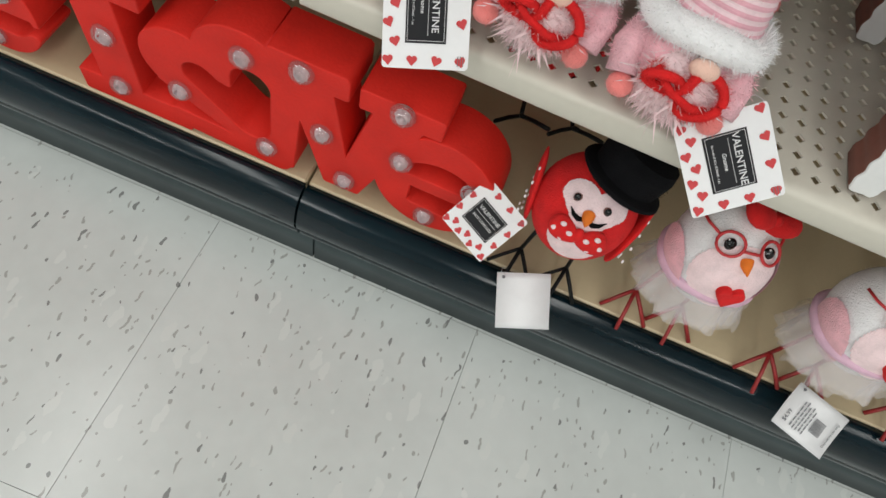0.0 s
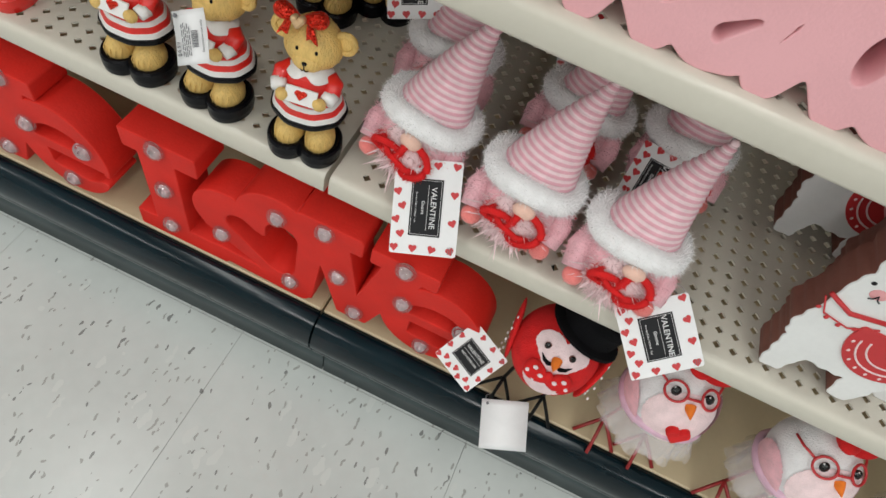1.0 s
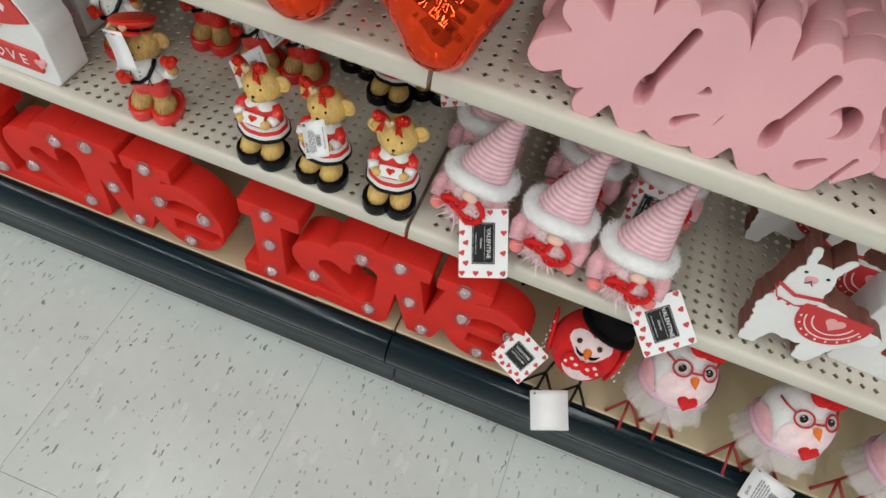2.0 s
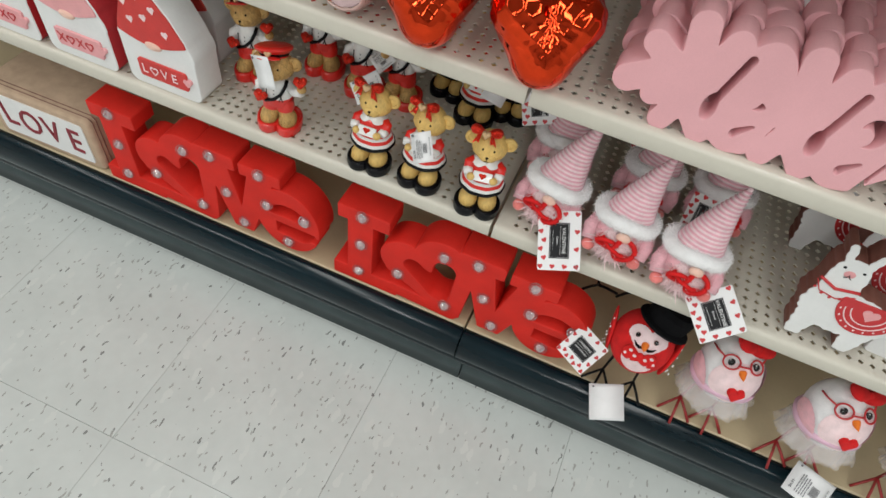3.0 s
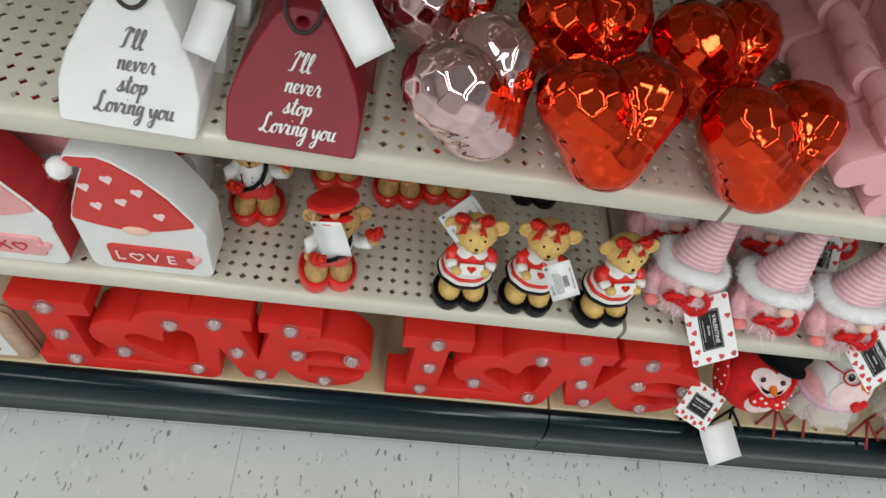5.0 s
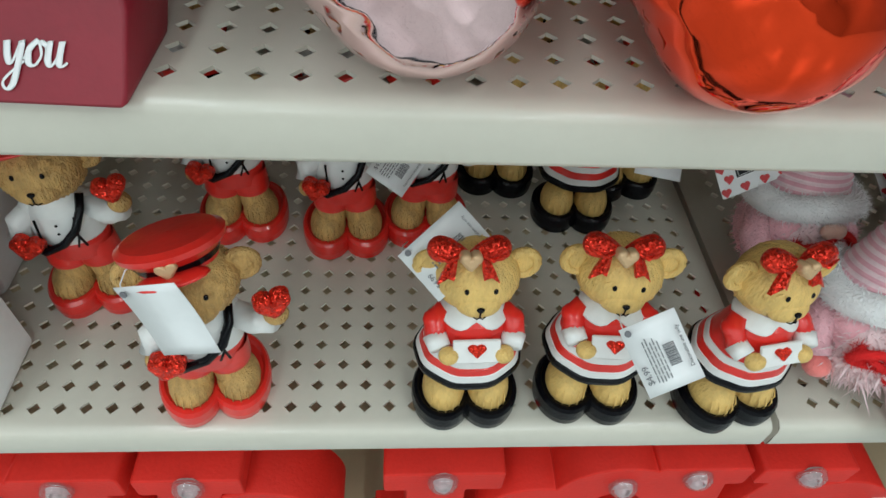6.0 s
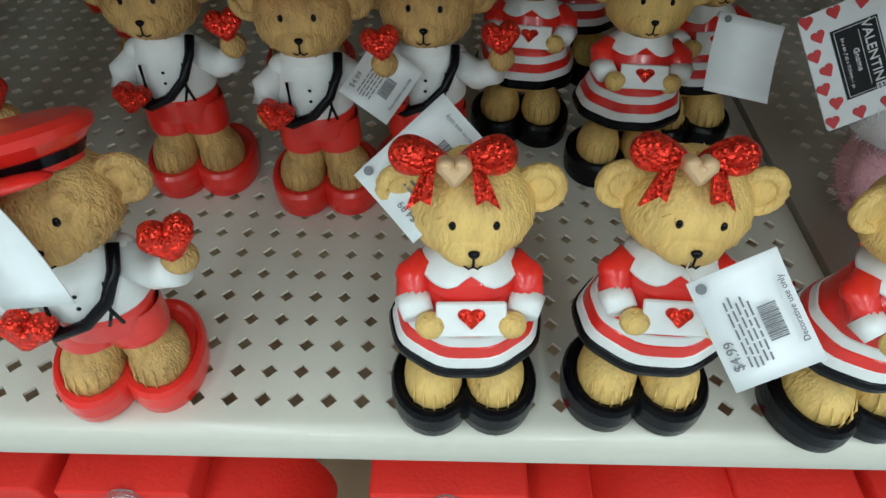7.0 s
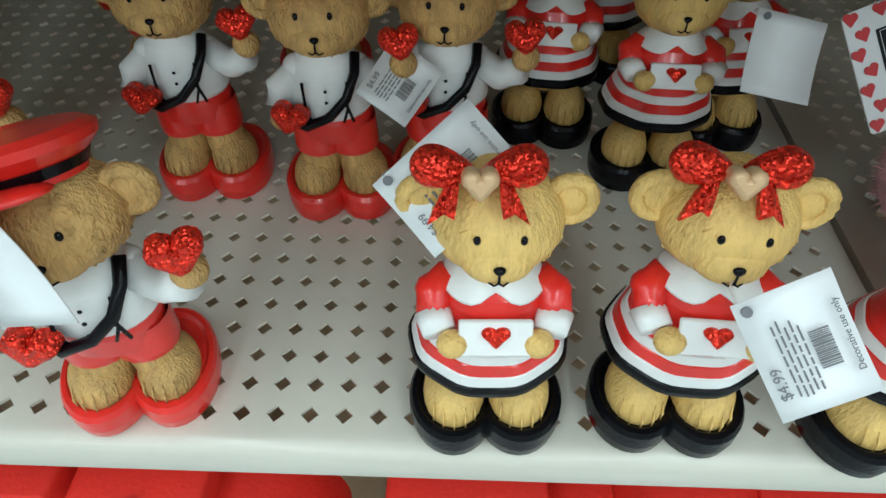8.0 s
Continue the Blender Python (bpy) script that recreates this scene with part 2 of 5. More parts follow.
        for sx in (-1, 1):
            for sy in (-1, 1):
                for sz in (-1, 1):
                    q = [idx[(sx, sy, sz, ax)] for ax in range(3)]
                    fs.append(q if sx * sy * sz > 0 else q[::-1])
        self.add(vs, fs, mi, False)

    def slab(self, f, span, step, y0, y1, bev=0.0, mi=0, mside=None, back=True):
        """A plate in the xz plane whose outline is where f(x, z) passes zero (inside below zero), with a rounded front edge."""
        mside = mi if mside is None else mside
        x0, x1, z0, z1 = span
        xs, zs = np.arange(x0, x1 + step, step), np.arange(z0, z1 + step, step)
        X, Z = np.meshgrid(xs, zs, indexing="ij")
        F = f(X, Z) + bev
        F = np.where(np.abs(F) < 1e-7, 1e-7, F)
        verts, ids, faces, segs = [], {}, [], []

        def vid(key):
            if key not in ids:
                kind, i, j = key
                if kind == "g":
                    p = (xs[i], zs[j])
                elif kind == "h":
                    t = F[i, j] / (F[i, j] - F[i + 1, j])
                    p = (xs[i] + t * step, zs[j])
                else:
                    t = F[i, j] / (F[i, j] - F[i, j + 1])
                    p = (xs[i], zs[j] + t * step)
                ids[key] = len(verts)
                verts.append((float(p[0]), float(p[1])))
            return ids[key]

        neg = F < 0
        count = neg[:-1, :-1].astype(int) + neg[1:, :-1] + neg[1:, 1:] + neg[:-1, 1:]
        for j in range(len(zs) - 1):
            i = 0
            while i < len(xs) - 1:
                if count[i, j] == 4:
                    a = i
                    while i < len(xs) - 1 and count[i, j] == 4:
                        i += 1
                    faces.append([vid(("g", a, j)), vid(("g", i, j)), vid(("g", i, j + 1)), vid(("g", a, j + 1))])
                    continue
                if count[i, j]:
                    cs = ((i, j), (i + 1, j), (i + 1, j + 1), (i, j + 1))
                    es = (("h", i, j), ("v", i + 1, j), ("h", i, j + 1), ("v", i, j))
                    poly = []
                    for q in range(4):
                        if neg[cs[q]]:
                            poly.append((vid(("g", *cs[q])), False))
                        if neg[cs[q]] != neg[cs[(q + 1) % 4]]:
                            poly.append((vid(es[q]), True))
                    faces.append([p for p, _ in poly])
                    for q in range(len(poly)):
                        a, b = poly[q], poly[(q + 1) % len(poly)]
                        if a[1] and b[1]:
                            segs.append((a[0], b[0]))
                i += 1
        if not verts:
            return
        self.add([(p[0], y0, p[1]) for p in verts], faces, mi, False)
        if back:
            self.add([(p[0], y1, p[1]) for p in verts], [q[::-1] for q in faces], mside, False)
        rim = sorted({i for s in segs for i in s})
        at = {i: n for n, i in enumerate(rim)}
        P = np.array([verts[i] for i in rim])
        e = step * 0.5
        G = np.stack([f(P[:, 0] + e, P[:, 1]) - f(P[:, 0] - e, P[:, 1]), f(P[:, 0], P[:, 1] + e) - f(P[:, 0], P[:, 1] - e)], 1)
        G /= np.linalg.norm(G, axis=1, keepdims=True) + 1e-9
        n = len(rim)
        rings = [(0, y0), (bev * 0.7, y0 + bev * 0.3), (bev, y0 + bev), (bev, y1)] if bev else [(0, y0), (0, y1)]
        vs = [(float(P[i, 0] + G[i, 0] * o), y, float(P[i, 1] + G[i, 1] * o)) for o, y in rings for i in range(n)]
        for r in range(len(rings) - 1):
            fs = [(r * n + at[b], r * n + at[a], (r + 1) * n + at[a], (r + 1) * n + at[b]) for a, b in segs]
            if r == 0:
                o = len(self.v)
                self.v += [tuple(self.m @ Vector(p)) for p in vs]
            for face in fs:
                self.f.append([o + i for i in face])
                self.k.append(mi if r < len(rings) - 2 else mside)
                self.s.append(True)

    def fuzz(self, c, r, count, length, mi, seed=0, rot=None, flat=None):
        """Short hairs that stand out of an ellipsoid."""
        rnd = random.Random(seed)
        rot = rot or Matrix()
        vs, fs = [], []
        for _ in range(count):
            d = Vector((rnd.gauss(0, 1), rnd.gauss(0, 1), rnd.gauss(0, 1))).normalized()
            if flat and not flat(d):
                continue
            p = rot @ Vector((d.x * r[0], d.y * r[1], d.z * r[2])) + Vector(c)
            nrm = (rot @ Vector((d.x / r[0], d.y / r[1], d.z / r[2]))).normalized()
            lean = Vector((rnd.gauss(0, 0.5), rnd.gauss(0, 0.5), rnd.gauss(0, 0.5) - 0.15))
            tip = p + (nrm + lean).normalized() * length * rnd.uniform(0.5, 1.2)
            side = nrm.cross(Vector((rnd.gauss(0, 1), rnd.gauss(0, 1), rnd.gauss(0, 1)))).normalized() * length * 0.07
            o = len(vs)
            vs += [p - nrm * 0.001 - side, p - nrm * 0.001 + side, tip]
            fs.append((o, o + 1, o + 2))
        self.add(vs, fs, mi, True)

    def object(self, name, mats, parent=None, m=None):
        me = bpy.data.meshes.new(name)
        me.from_pydata(self.v, [], self.f)
        for q in mats if isinstance(mats, (list, tuple)) else [mats]:
            me.materials.append(q)
        me.polygons.foreach_set("material_index", self.k)
        me.polygons.foreach_set("use_smooth", self.s)
        me.update()
        ob = new(name, me)
        if parent:
            ob.parent = parent
        if m is not None:
            ob.matrix_basis = m
        return ob


def part(name, geo, mats, parent, label="", m=None):
    return tagged(geo.object(name, mats, parent, m), label)


def thing(name, m, label, category, group="", kind=""):
    ob = new(name)
    ob.empty_display_size = 0.02
    ob.matrix_basis = m
    return tagged(ob, label, category, group, kind)


def text_geo(body, size, extrude=0.0003, align="CENTER", shear=0.0):
    """The mesh of a word, upright in the xz plane, facing -y."""
    cu = bpy.data.curves.new("word", "FONT")
    cu.body, cu.size, cu.extrude, cu.align_x, cu.align_y, cu.shear = body, size, extrude, align, "CENTER", shear
    cu.resolution_u = 3
    ob = new("word", cu)
    bpy.context.view_layer.update()
    me = bpy.data.meshes.new_from_object(ob.evaluated_get(bpy.context.evaluated_depsgraph_get()))
    g = Geo()
    g.add([(v.co.x, -v.co.z, v.co.y) for v in me.vertices], [tuple(p.vertices) for p in me.polygons], 0, False)
    bpy.data.objects.remove(ob)
    return g


# outlines in the xz plane: distance below zero inside
def circle(x, z, cx, cz, r):
    return np.hypot(x - cx, z - cz) - r


def oval(x, z, cx, cz, rx, rz):
    return (np.hypot((x - cx) / rx, (z - cz) / rz) - 1) * min(rx, rz)


def bar(x, z, ax, az, bx, bz, r):
    dx, dz = bx - ax, bz - az
    t = np.clip(((x - ax) * dx + (z - az) * dz) / (dx * dx + dz * dz + 1e-12), 0, 1)
    return np.hypot(x - ax - t * dx, z - az - t * dz) - r


def rect(x, z, x0, x1, z0, z1, r=0.0):
    qx, qz = np.abs(x - (x0 + x1) / 2) - (x1 - x0) / 2 + r, np.abs(z - (z0 + z1) / 2) - (z1 - z0) / 2 + r
    return np.hypot(np.maximum(qx, 0), np.maximum(qz, 0)) + np.minimum(np.maximum(qx, qz), 0) - r


def convex(x, z, pts):
    """A convex outline from its corners, anticlockwise."""
    d = None
    for (ax, az), (bx, bz) in zip(pts, pts[1:] + pts[:1]):
        ln = math.hypot(bx - ax, bz - az)
        e = ((x - ax) * (bz - az) - (z - az) * (bx - ax)) / ln
        d = e if d is None else np.maximum(d, e)
    return d


def heart(x, z, cx, cz, s, turn=0.0):
    """A heart about 2 s wide."""
    c, q = math.cos(turn), math.sin(turn)
    u, w = ((x - cx) * c + (z - cz) * q) / s, (-(x - cx) * q + (z - cz) * c) / s
    u = np.abs(u)
    lobes = np.hypot(u - 0.46, w - 0.38) - 0.54
    tip = convex(u, w, [(-0.6, -0.9), (0.0, -0.95), (0.9, 0.09), (0.5, 0.6), (-0.6, 0.5)])
    return np.minimum(lobes, tip) * s


def smin(a, b, k):
    h = np.clip(0.5 + 0.5 * (b - a) / k, 0, 1)
    return b * (1 - h) + a * h - k * h * (1 - h)


mn, mx = np.minimum, np.maximum


# ---- the setting ----
BAY = 0.1          # the seam between the two shelf bays
DECK, MID, TOP, UPPER = 0.132, 0.382, 0.58, 0.77
DEPTH = 0.40
WEST, EAST = -1.12, 1.32

g = Geo()
g.box((0, -2.7, -0.0535), (9, 10.6, 0.1), 0, 0.001)
floor = tagged(g.object("floor", JOINT), "pale grey speckled vinyl tile floor of a shop aisle", "floor", "", "structure")
for name, c, size in (("wall_north", (0, 2.65, 1.5), (9.2, 0.1, 3.2)), ("wall_south", (0, -8.05, 1.5), (9.2, 0.1, 3.2)),
                      ("wall_east", (4.55, -2.7, 1.5), (0.1, 10.6, 3.2)), ("wall_west", (-4.55, -2.7, 1.5), (0.1, 10.6, 3.2))):
    g = Geo()
    g.box(c, size)
    tagged(g.object(name, WALL), "plain pale painted wall of the shop", "wall", "", "structure")
g = Geo()
g.box((0, -2.7, CEIL + 0.05), (9, 10.6, 0.1))
tagged(g.object("ceiling", HALLCEIL), "plain grey shop ceiling", "ceiling", "", "structure")

# the shelf unit: base, decks, perforated shelves and back
gondola = thing("shelf_unit", pose(0, 0, 0), "cream metal shop shelving with perforated shelves and dark bumper", "shelf unit", "", "structure")


def extruded(prof, x0, x1):
    """A closed profile in yz drawn out along x."""
    geo, n = Geo(), len(prof)
    geo.add([(x, y, z) for x in (x0, x1) for y, z in prof], [(i, (i + 1) % n, n + (i + 1) % n, n + i) for i in range(n)], 0, True)
    geo.add([(x0, y, z) for y, z in prof], [tuple(range(n))[::-1]], 0, False)
    geo.add([(x1, y, z) for y, z in prof], [tuple(range(n))], 0, False)
    return geo


kick_profile = [(0.0, 0.0), (0.03, 0.0), (0.03, 0.066), (0.0, 0.066)]
bump_profile = [(0.004, 0.058), (-0.003, 0.058), (-0.0055, 0.0595), (-0.0068, 0.063), (-0.0075, 0.071), (-0.0062, 0.0735), (-0.0075, 0.0765), (-0.0115, 0.081), (-0.0142, 0.09), (-0.014, 0.1),
                (-0.0118, 0.111), (-0.0078, 0.1205), (-0.0022, 0.127), (0.004, 0.1302), (0.012, 0.131), (0.012, 0.1)]
for x0, x1 in ((WEST, BAY - 0.0012), (BAY + 0.0012, EAST)):
    part("bumper", extruded([p for p in bump_profile], x0, x1), BUMPER, gondola, "dark green-black rubber bumper with scuffs")
rnd = random.Random(11)
g = Geo()
for k in range(120):
    x, q = rnd.uniform(-0.8, 0.9), rnd.uniform(0, 1)
    y, z = -0.0142 + 0.013 * q * q, 0.092 + 0.034 * q
    ln = rnd.uniform(0.002, 0.018) * rnd.random()
    g.tube([(x, y - 0.0001, z), (x + ln * 0.5, y - 0.0003, z + rnd.uniform(-0.0008, 0.0008)), (x + ln, y - 0.0001, z + rnd.uniform(-0.001, 0.001))], [0.00005, 0.0003, 0.00005], 0, 4)
tagged(part("scuff_marks", g, KICK, gondola, "pale scuffs on the bumper"), kind="stuff")
for x0, x1 in ((WEST, BAY + 0.012), (BAY + 0.014, EAST)):
    part("kick_plate", extruded(kick_profile, x0, x1), KICK, gondola, "dull grey kick plate")
for x0, x1 in ((WEST, BAY - 0.0012), (BAY + 0.0012, EAST)):
    g = Geo()
    g.box(((x0 + x1) / 2, 0.008 + DEPTH / 2, DECK - 0.01), (x1 - x0, DEPTH - 0.01, 0.02), 0, 0.002)
    part("base_deck", g, DECKTAN, gondola, "plain tan base deck")
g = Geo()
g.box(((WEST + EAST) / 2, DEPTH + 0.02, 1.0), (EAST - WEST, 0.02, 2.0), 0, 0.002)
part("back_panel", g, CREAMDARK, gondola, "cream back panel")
for x in (WEST + 0.015, BAY, EAST - 0.015):
    g = Geo()
    g.box((x, DEPTH - 0.004, 1.0), (0.03, 0.024, 2.0), 0, 0.002)
    part("upright", g, KICK, gondola, "grey slotted steel upright")


def perforated_shelf(x0, x1, z):
    """A folded steel shelf: a plate with diamond holes, a rounded lip in front and flanges."""
    geo = Geo()
    pitch, half, thick = 0.0127, 0.0034, 0.0014
    nx = int((x1 - x0 - 0.016) / pitch)
    ny = int((DEPTH - 0.03) / pitch)
    sx, sy = (x0 + x1 - nx * pitch) / 2 + 0.0047, 0.0085
    vs, fs = [], []
    for j in range(ny + 1):
        for i in range(nx + 1):
            vs.append((sx + i * pitch, sy + j * pitch, z))
    for j in range(ny):
        for i in range(nx):
            cx, cy, o = sx + (i + 0.5) * pitch, sy + (j + 0.5) * pitch, len(vs)
            dia = ((0, half), (half, 0), (0, -half), (-half, 0))
            vs += [(cx + a, cy + b, z) for a, b in dia] + [(cx + a, cy + b, z - thick) for a, b in dia]
            sw = j * (nx + 1) + i
            se, nw, ne = sw + 1, sw + nx + 1, sw + nx + 2
            n_, e_, s_, w_ = o, o + 1, o + 2, o + 3
            fs += [(nw, n_, ne), (ne, n_, e_), (ne, e_, se), (se, e_, s_), (se, s_, sw), (sw, s_, w_), (sw, w_, nw), (nw, w_, n_)]
            fs += [(o + k, o + 4 + k, o + 4 + (k + 1) % 4, o + (k + 1) % 4) for k in range(4)]
    geo.add(vs, fs, 0, False)
    ex, ey = sx + nx * pitch, sy + ny * pitch
    geo.add([(x0, sy, z), (sx, sy, z), (sx, ey, z), (x0, ey, z), (ex, sy, z), (x1, sy, z), (x1, ey, z), (ex, ey, z)], [(0, 1, 2, 3), (4, 5, 6, 7)], 0, False)
    geo.add([(x0, ey, z), (x1, ey, z), (x1, DEPTH, z), (x0, DEPTH, z)], [(0, 1, 2, 3)], 0, False)
    rows = [(sy, z), (0.006, z), (0.003, z - 0.0007), (0.001, z - 0.0022), (0.0, z - 0.0048), (0.0, z - 0.0185), (0.0008, z - 0.0205), (0.003, z - 0.0213), (0.016, z - 0.0213)]
    n = len(rows)
    geo.add([(x, y, q) for x in (x0, x1) for y, q in rows], [(i, i + 1, n + i + 1, n + i) for i in range(n - 1)], 0, True)
    for x in (x0, x1):
        geo.add([(x, 0.0008, z - 0.0205), (x, 0.0, z - 0.0048), (x, 0.004, z), (x, DEPTH, z), (x, DEPTH, z - 0.02)], [(0, 1, 2, 3, 4)], 0, False)
    return geo


for z in (MID, TOP, UPPER):
    for x0, x1 in ((WEST, BAY - 0.002), (BAY + 0.002, EAST)):
        part("shelf", perforated_shelf(x0, x1, z), CREAM, gondola, "cream steel shelf with rows of diamond holes")


# ---- words and tags ----
def put_word(name, body, size, m, material, parent, shear=0.0, extrude=0.0003):
    return part(name, text_geo(body, size, extrude, shear=shear), material, parent, "", m)


def hearts_card(name, m, w, h, rows, label, lines):
    """A white hang tag printed with red hearts and a black panel; words run down its length."""
    card = thing(name, m, label, "hang tag", "heart-printed hang tags")
    g = Geo()
    g.slab(lambda x, z: rect(x, z, -w / 2, w / 2, -h / 2, h / 2, 0.0015), (-w / 2 - 0.001, w / 2 + 0.001, -h / 2 - 0.001, h / 2 + 0.001), 0.002, 0, 0.0006)
    part("sheet", g, PAPER, card)
    pw, ph = w * 0.47, h * 0.6
    g = Geo()
    g.box((0, -0.0003, 0.0), (pw, 0.0006, ph), 0, 0.0001)
    panel = part("panel", g, CARDBLACK, card, "black printed panel")
    g = Geo()
    for s in (-1, 1):
        g.box((s * pw * 0.45, -0.0008, 0), (0.00025, 0.0003, ph * 0.94), 0, 0.0001)
        g.box((0, -0.0008, s * ph * 0.47), (pw * 0.9, 0.0003, 0.00025), 0, 0.0001)
    g.box((pw * 0.05, -0.0008, 0), (0.00025, 0.0003, ph * 0.8), 0, 0.0001)
    part("border", g, PAPER, panel)
    turn = pose(0, 0, 0, 0, 90, 0)
    for body, off, size in lines:
        put_word("lettering", body, size, Matrix.Translation((off * pw, -0.0009, 0)) @ turn, PAPER, panel)
    rnd = random.Random(len(label))
    cols, n = 4, 0
    for j in range(rows):
        for i in range(cols):
            cx = (-0.42 + 0.28 * i + (0.07 if j % 2 else -0.01)) * w
            cz = (-0.44 + 0.88 * j / (rows - 1)) * h
            if abs(cx) < pw / 2 + 0.002 and abs(cz) < ph / 2 + 0.002 or abs(cx) > 0.44 * w:
                continue
            g = Geo()
            g.slab(lambda x, z: heart(x, z, 0, 0, 0.0029), (-0.004, 0.004, -0.004, 0.004), 0.0008, -0.0006, -0.0001, 0, back=False)
            part("heart", g, CARDRED, card, "", Matrix.Translation((cx, 0, cz)) @ pose(0, 0, 0, 0, rnd.uniform(-25, 25), 0))
            n += 1
    g = Geo()
    for k in range(3):
        g.box((w * (0.38 + 0.03 * k), -0.0005, -h * 0.43), (0.0004, 0.0006, h * 0.08), 0, 0.0001)
    tagged(part("small_print", g, INK, card), kind="stuff")
    g = Geo()
    g.tube([(w * 0.44, -0.0004, h * 0.45), (w * 0.48, 0.003, h * 0.51), (w * 0.46, 0.009, h * 0.57), (w * 0.4, 0.016, h * 0.58)], 0.00035, 0, 5)
    part("thread", g, PAPER, card, "thin white thread")
    return card


def price_tag(m, w, h, label, bars=True):
    """A plain white paper tag with rows of unreadable print and a bar code."""
    tag = thing("price_tag", m, label, "price tag", "white price tags")
    g = Geo()
    vs, fs, n = [], [], 8
    for j in range(n + 1):
        for i in (-1, 1):
            vs.append((i * w / 2, 0.0012 * math.sin(j / n * 3.0), -h / 2 + h * j / n))
    o = len(vs)
    vs += [(x, y + 0.0004, z) for x, y, z in vs]
    for j in range(n):
        a = 2 * j
        fs += [(a, a + 1, a + 3, a + 2), (o + a + 1, o + a, o + a + 2, o + a + 3), (a, a + 2, o + a + 2, o + a), (a + 1, o + a + 1, o + a + 3, a + 3)]
    fs += [(0, o, o + 1, 1), (2 * n, 2 * n + 1, o + 2 * n + 1, o + 2 * n)]
    g.add(vs, fs, 0, True)
    part("sheet", g, PAPER, tag)
    if bars:
        rnd = random.Random(7)
        g = Geo()
        q = -0.2
        for k in range(16):
            t = rnd.choice((0.006, 0.012, 0.018))
            q += t * 0.5 + 0.009
            g.box((w * 0.16, -0.0004, h * q), (w * 0.2, 0.0003, h * t), 0, 0.00005)
            q += t * 0.5
        tagged(part("bar_code", g, INK, tag), kind="stuff")
        g = Geo()
        for k in range(5):
            q = -0.36 + rnd.uniform(0, 0.05)
            while q < 0.2:
                t = rnd.uniform(0.05, 0.13)
                g.box((w * (0.0 - 0.058 * k), -0.0004, h * (q + t / 2)), (w * 0.02, 0.0003, h * t), 0, 0.00005)
                q += t + 0.022
        up = pose(0, 0, 0, 0, -90, 0)
        put_word("lettering", "$4.99", h * 0.12, Matrix.Translation((-w * 0.36, -0.0005, -h * 0.2)) @ up, INK, tag, 0, 0.0001)
        put_word("lettering", "Decorative use only", h * 0.072, Matrix.Translation((w * 0.4, -0.0005, 0.0)) @ up, INK, tag, 0, 0.0001)
        tagged(part("small_print", g, INK, tag), kind="stuff")
    g = Geo()
    g.slab(lambda x, z: circle(x, z, 0, 0, 0.0014), (-0.002, 0.002, -0.002, 0.002), 0.0007, -0.0009, -0.0002, back=False)
    q = Geo()
    q.tube([(-w * 0.38, -0.0004, h * 0.42), (-w * 0.42, 0.002, h * 0.5), (-w * 0.4, 0.007, h * 0.56), (-w * 0.32, 0.012, h * 0.57)], 0.0003, 0, 5)
    part("thread", q, PAPER, tag, "thin white thread")
    part("punched_hole", g, INK, tag, "", Matrix.Translation((-w * 0.38, 0, h * 0.42)))
    return tag


# ---- the red "Love" signs on the base deck ----
def love_outline(x, z):
    """The word in fat serif letters with a heart for its o; x from 0, z from 0."""
    i_ = mn(rect(x, z, 0.019, 0.058, 0.002, 0.15, 0.002), mn(rect(x, z, 0.004, 0.082, 0.136, 0.162, 0.002), rect(x, z, -0.004, 0.1, 0.002, 0.03, 0.002)))
    o_ = mn(circle(x, z, 0.11, 0.094, 0.04), circle(x, z, 0.162, 0.122, 0.043))
    o_ = mn(o_, convex(x, z, [(0.078, 0.066), (0.176, 0.006), (0.2, 0.012), (0.21, 0.12), (0.16, 0.13), (0.12, 0.12)]))
    o_ = mn(o_, bar(x, z, 0.09, 0.02, 0.185, 0.014, 0.012))
    hole = mn(bar(x, z, 0.121, 0.091, 0.16, 0.053, 0.0145), bar(x, z, 0.166, 0.108, 0.163, 0.054, 0.0165))
    hole = mn(hole, bar(x, z, 0.13, 0.086, 0.16, 0.076, 0.012))
    o_ = mx(o_, -hole)
    left = convex(x, z, [(0.229, 0.014), (0.258, 0.014), (0.233, 0.15), (0.19, 0.15)])
    v_ = mn(left, rect(x, z, 0.182, 0.247, 0.138, 0.163, 0.002))
    right = convex(x, z, [(0.235, 0.014), (0.262, 0.014), (0.31, 0.15), (0.268, 0.15)])
    v_ = mn(v_, mn(right, rect(x, z, 0.254, 0.32, 0.138, 0.16, 0.002)))
    e_ = oval(x, z, 0.325, 0.074, 0.053, 0.064)
    eye = mx(oval(x, z, 0.328, 0.084, 0.03, 0.024), -(z - 0.082))
    cut = mx(mx(oval(x, z, 0.332, 0.066, 0.038, 0.03), z - 0.066), -(x - 0.306))
    cut = mx(cut, -(z - 0.042 + (x - 0.306) * 0.1))
    e_ = mx(mx(e_, -eye), -mn(cut, bar(x, z, 0.35, 0.058, 0.39, 0.05, 0.007)))
    return mn(mn(i_, o_), mn(v_, e_))


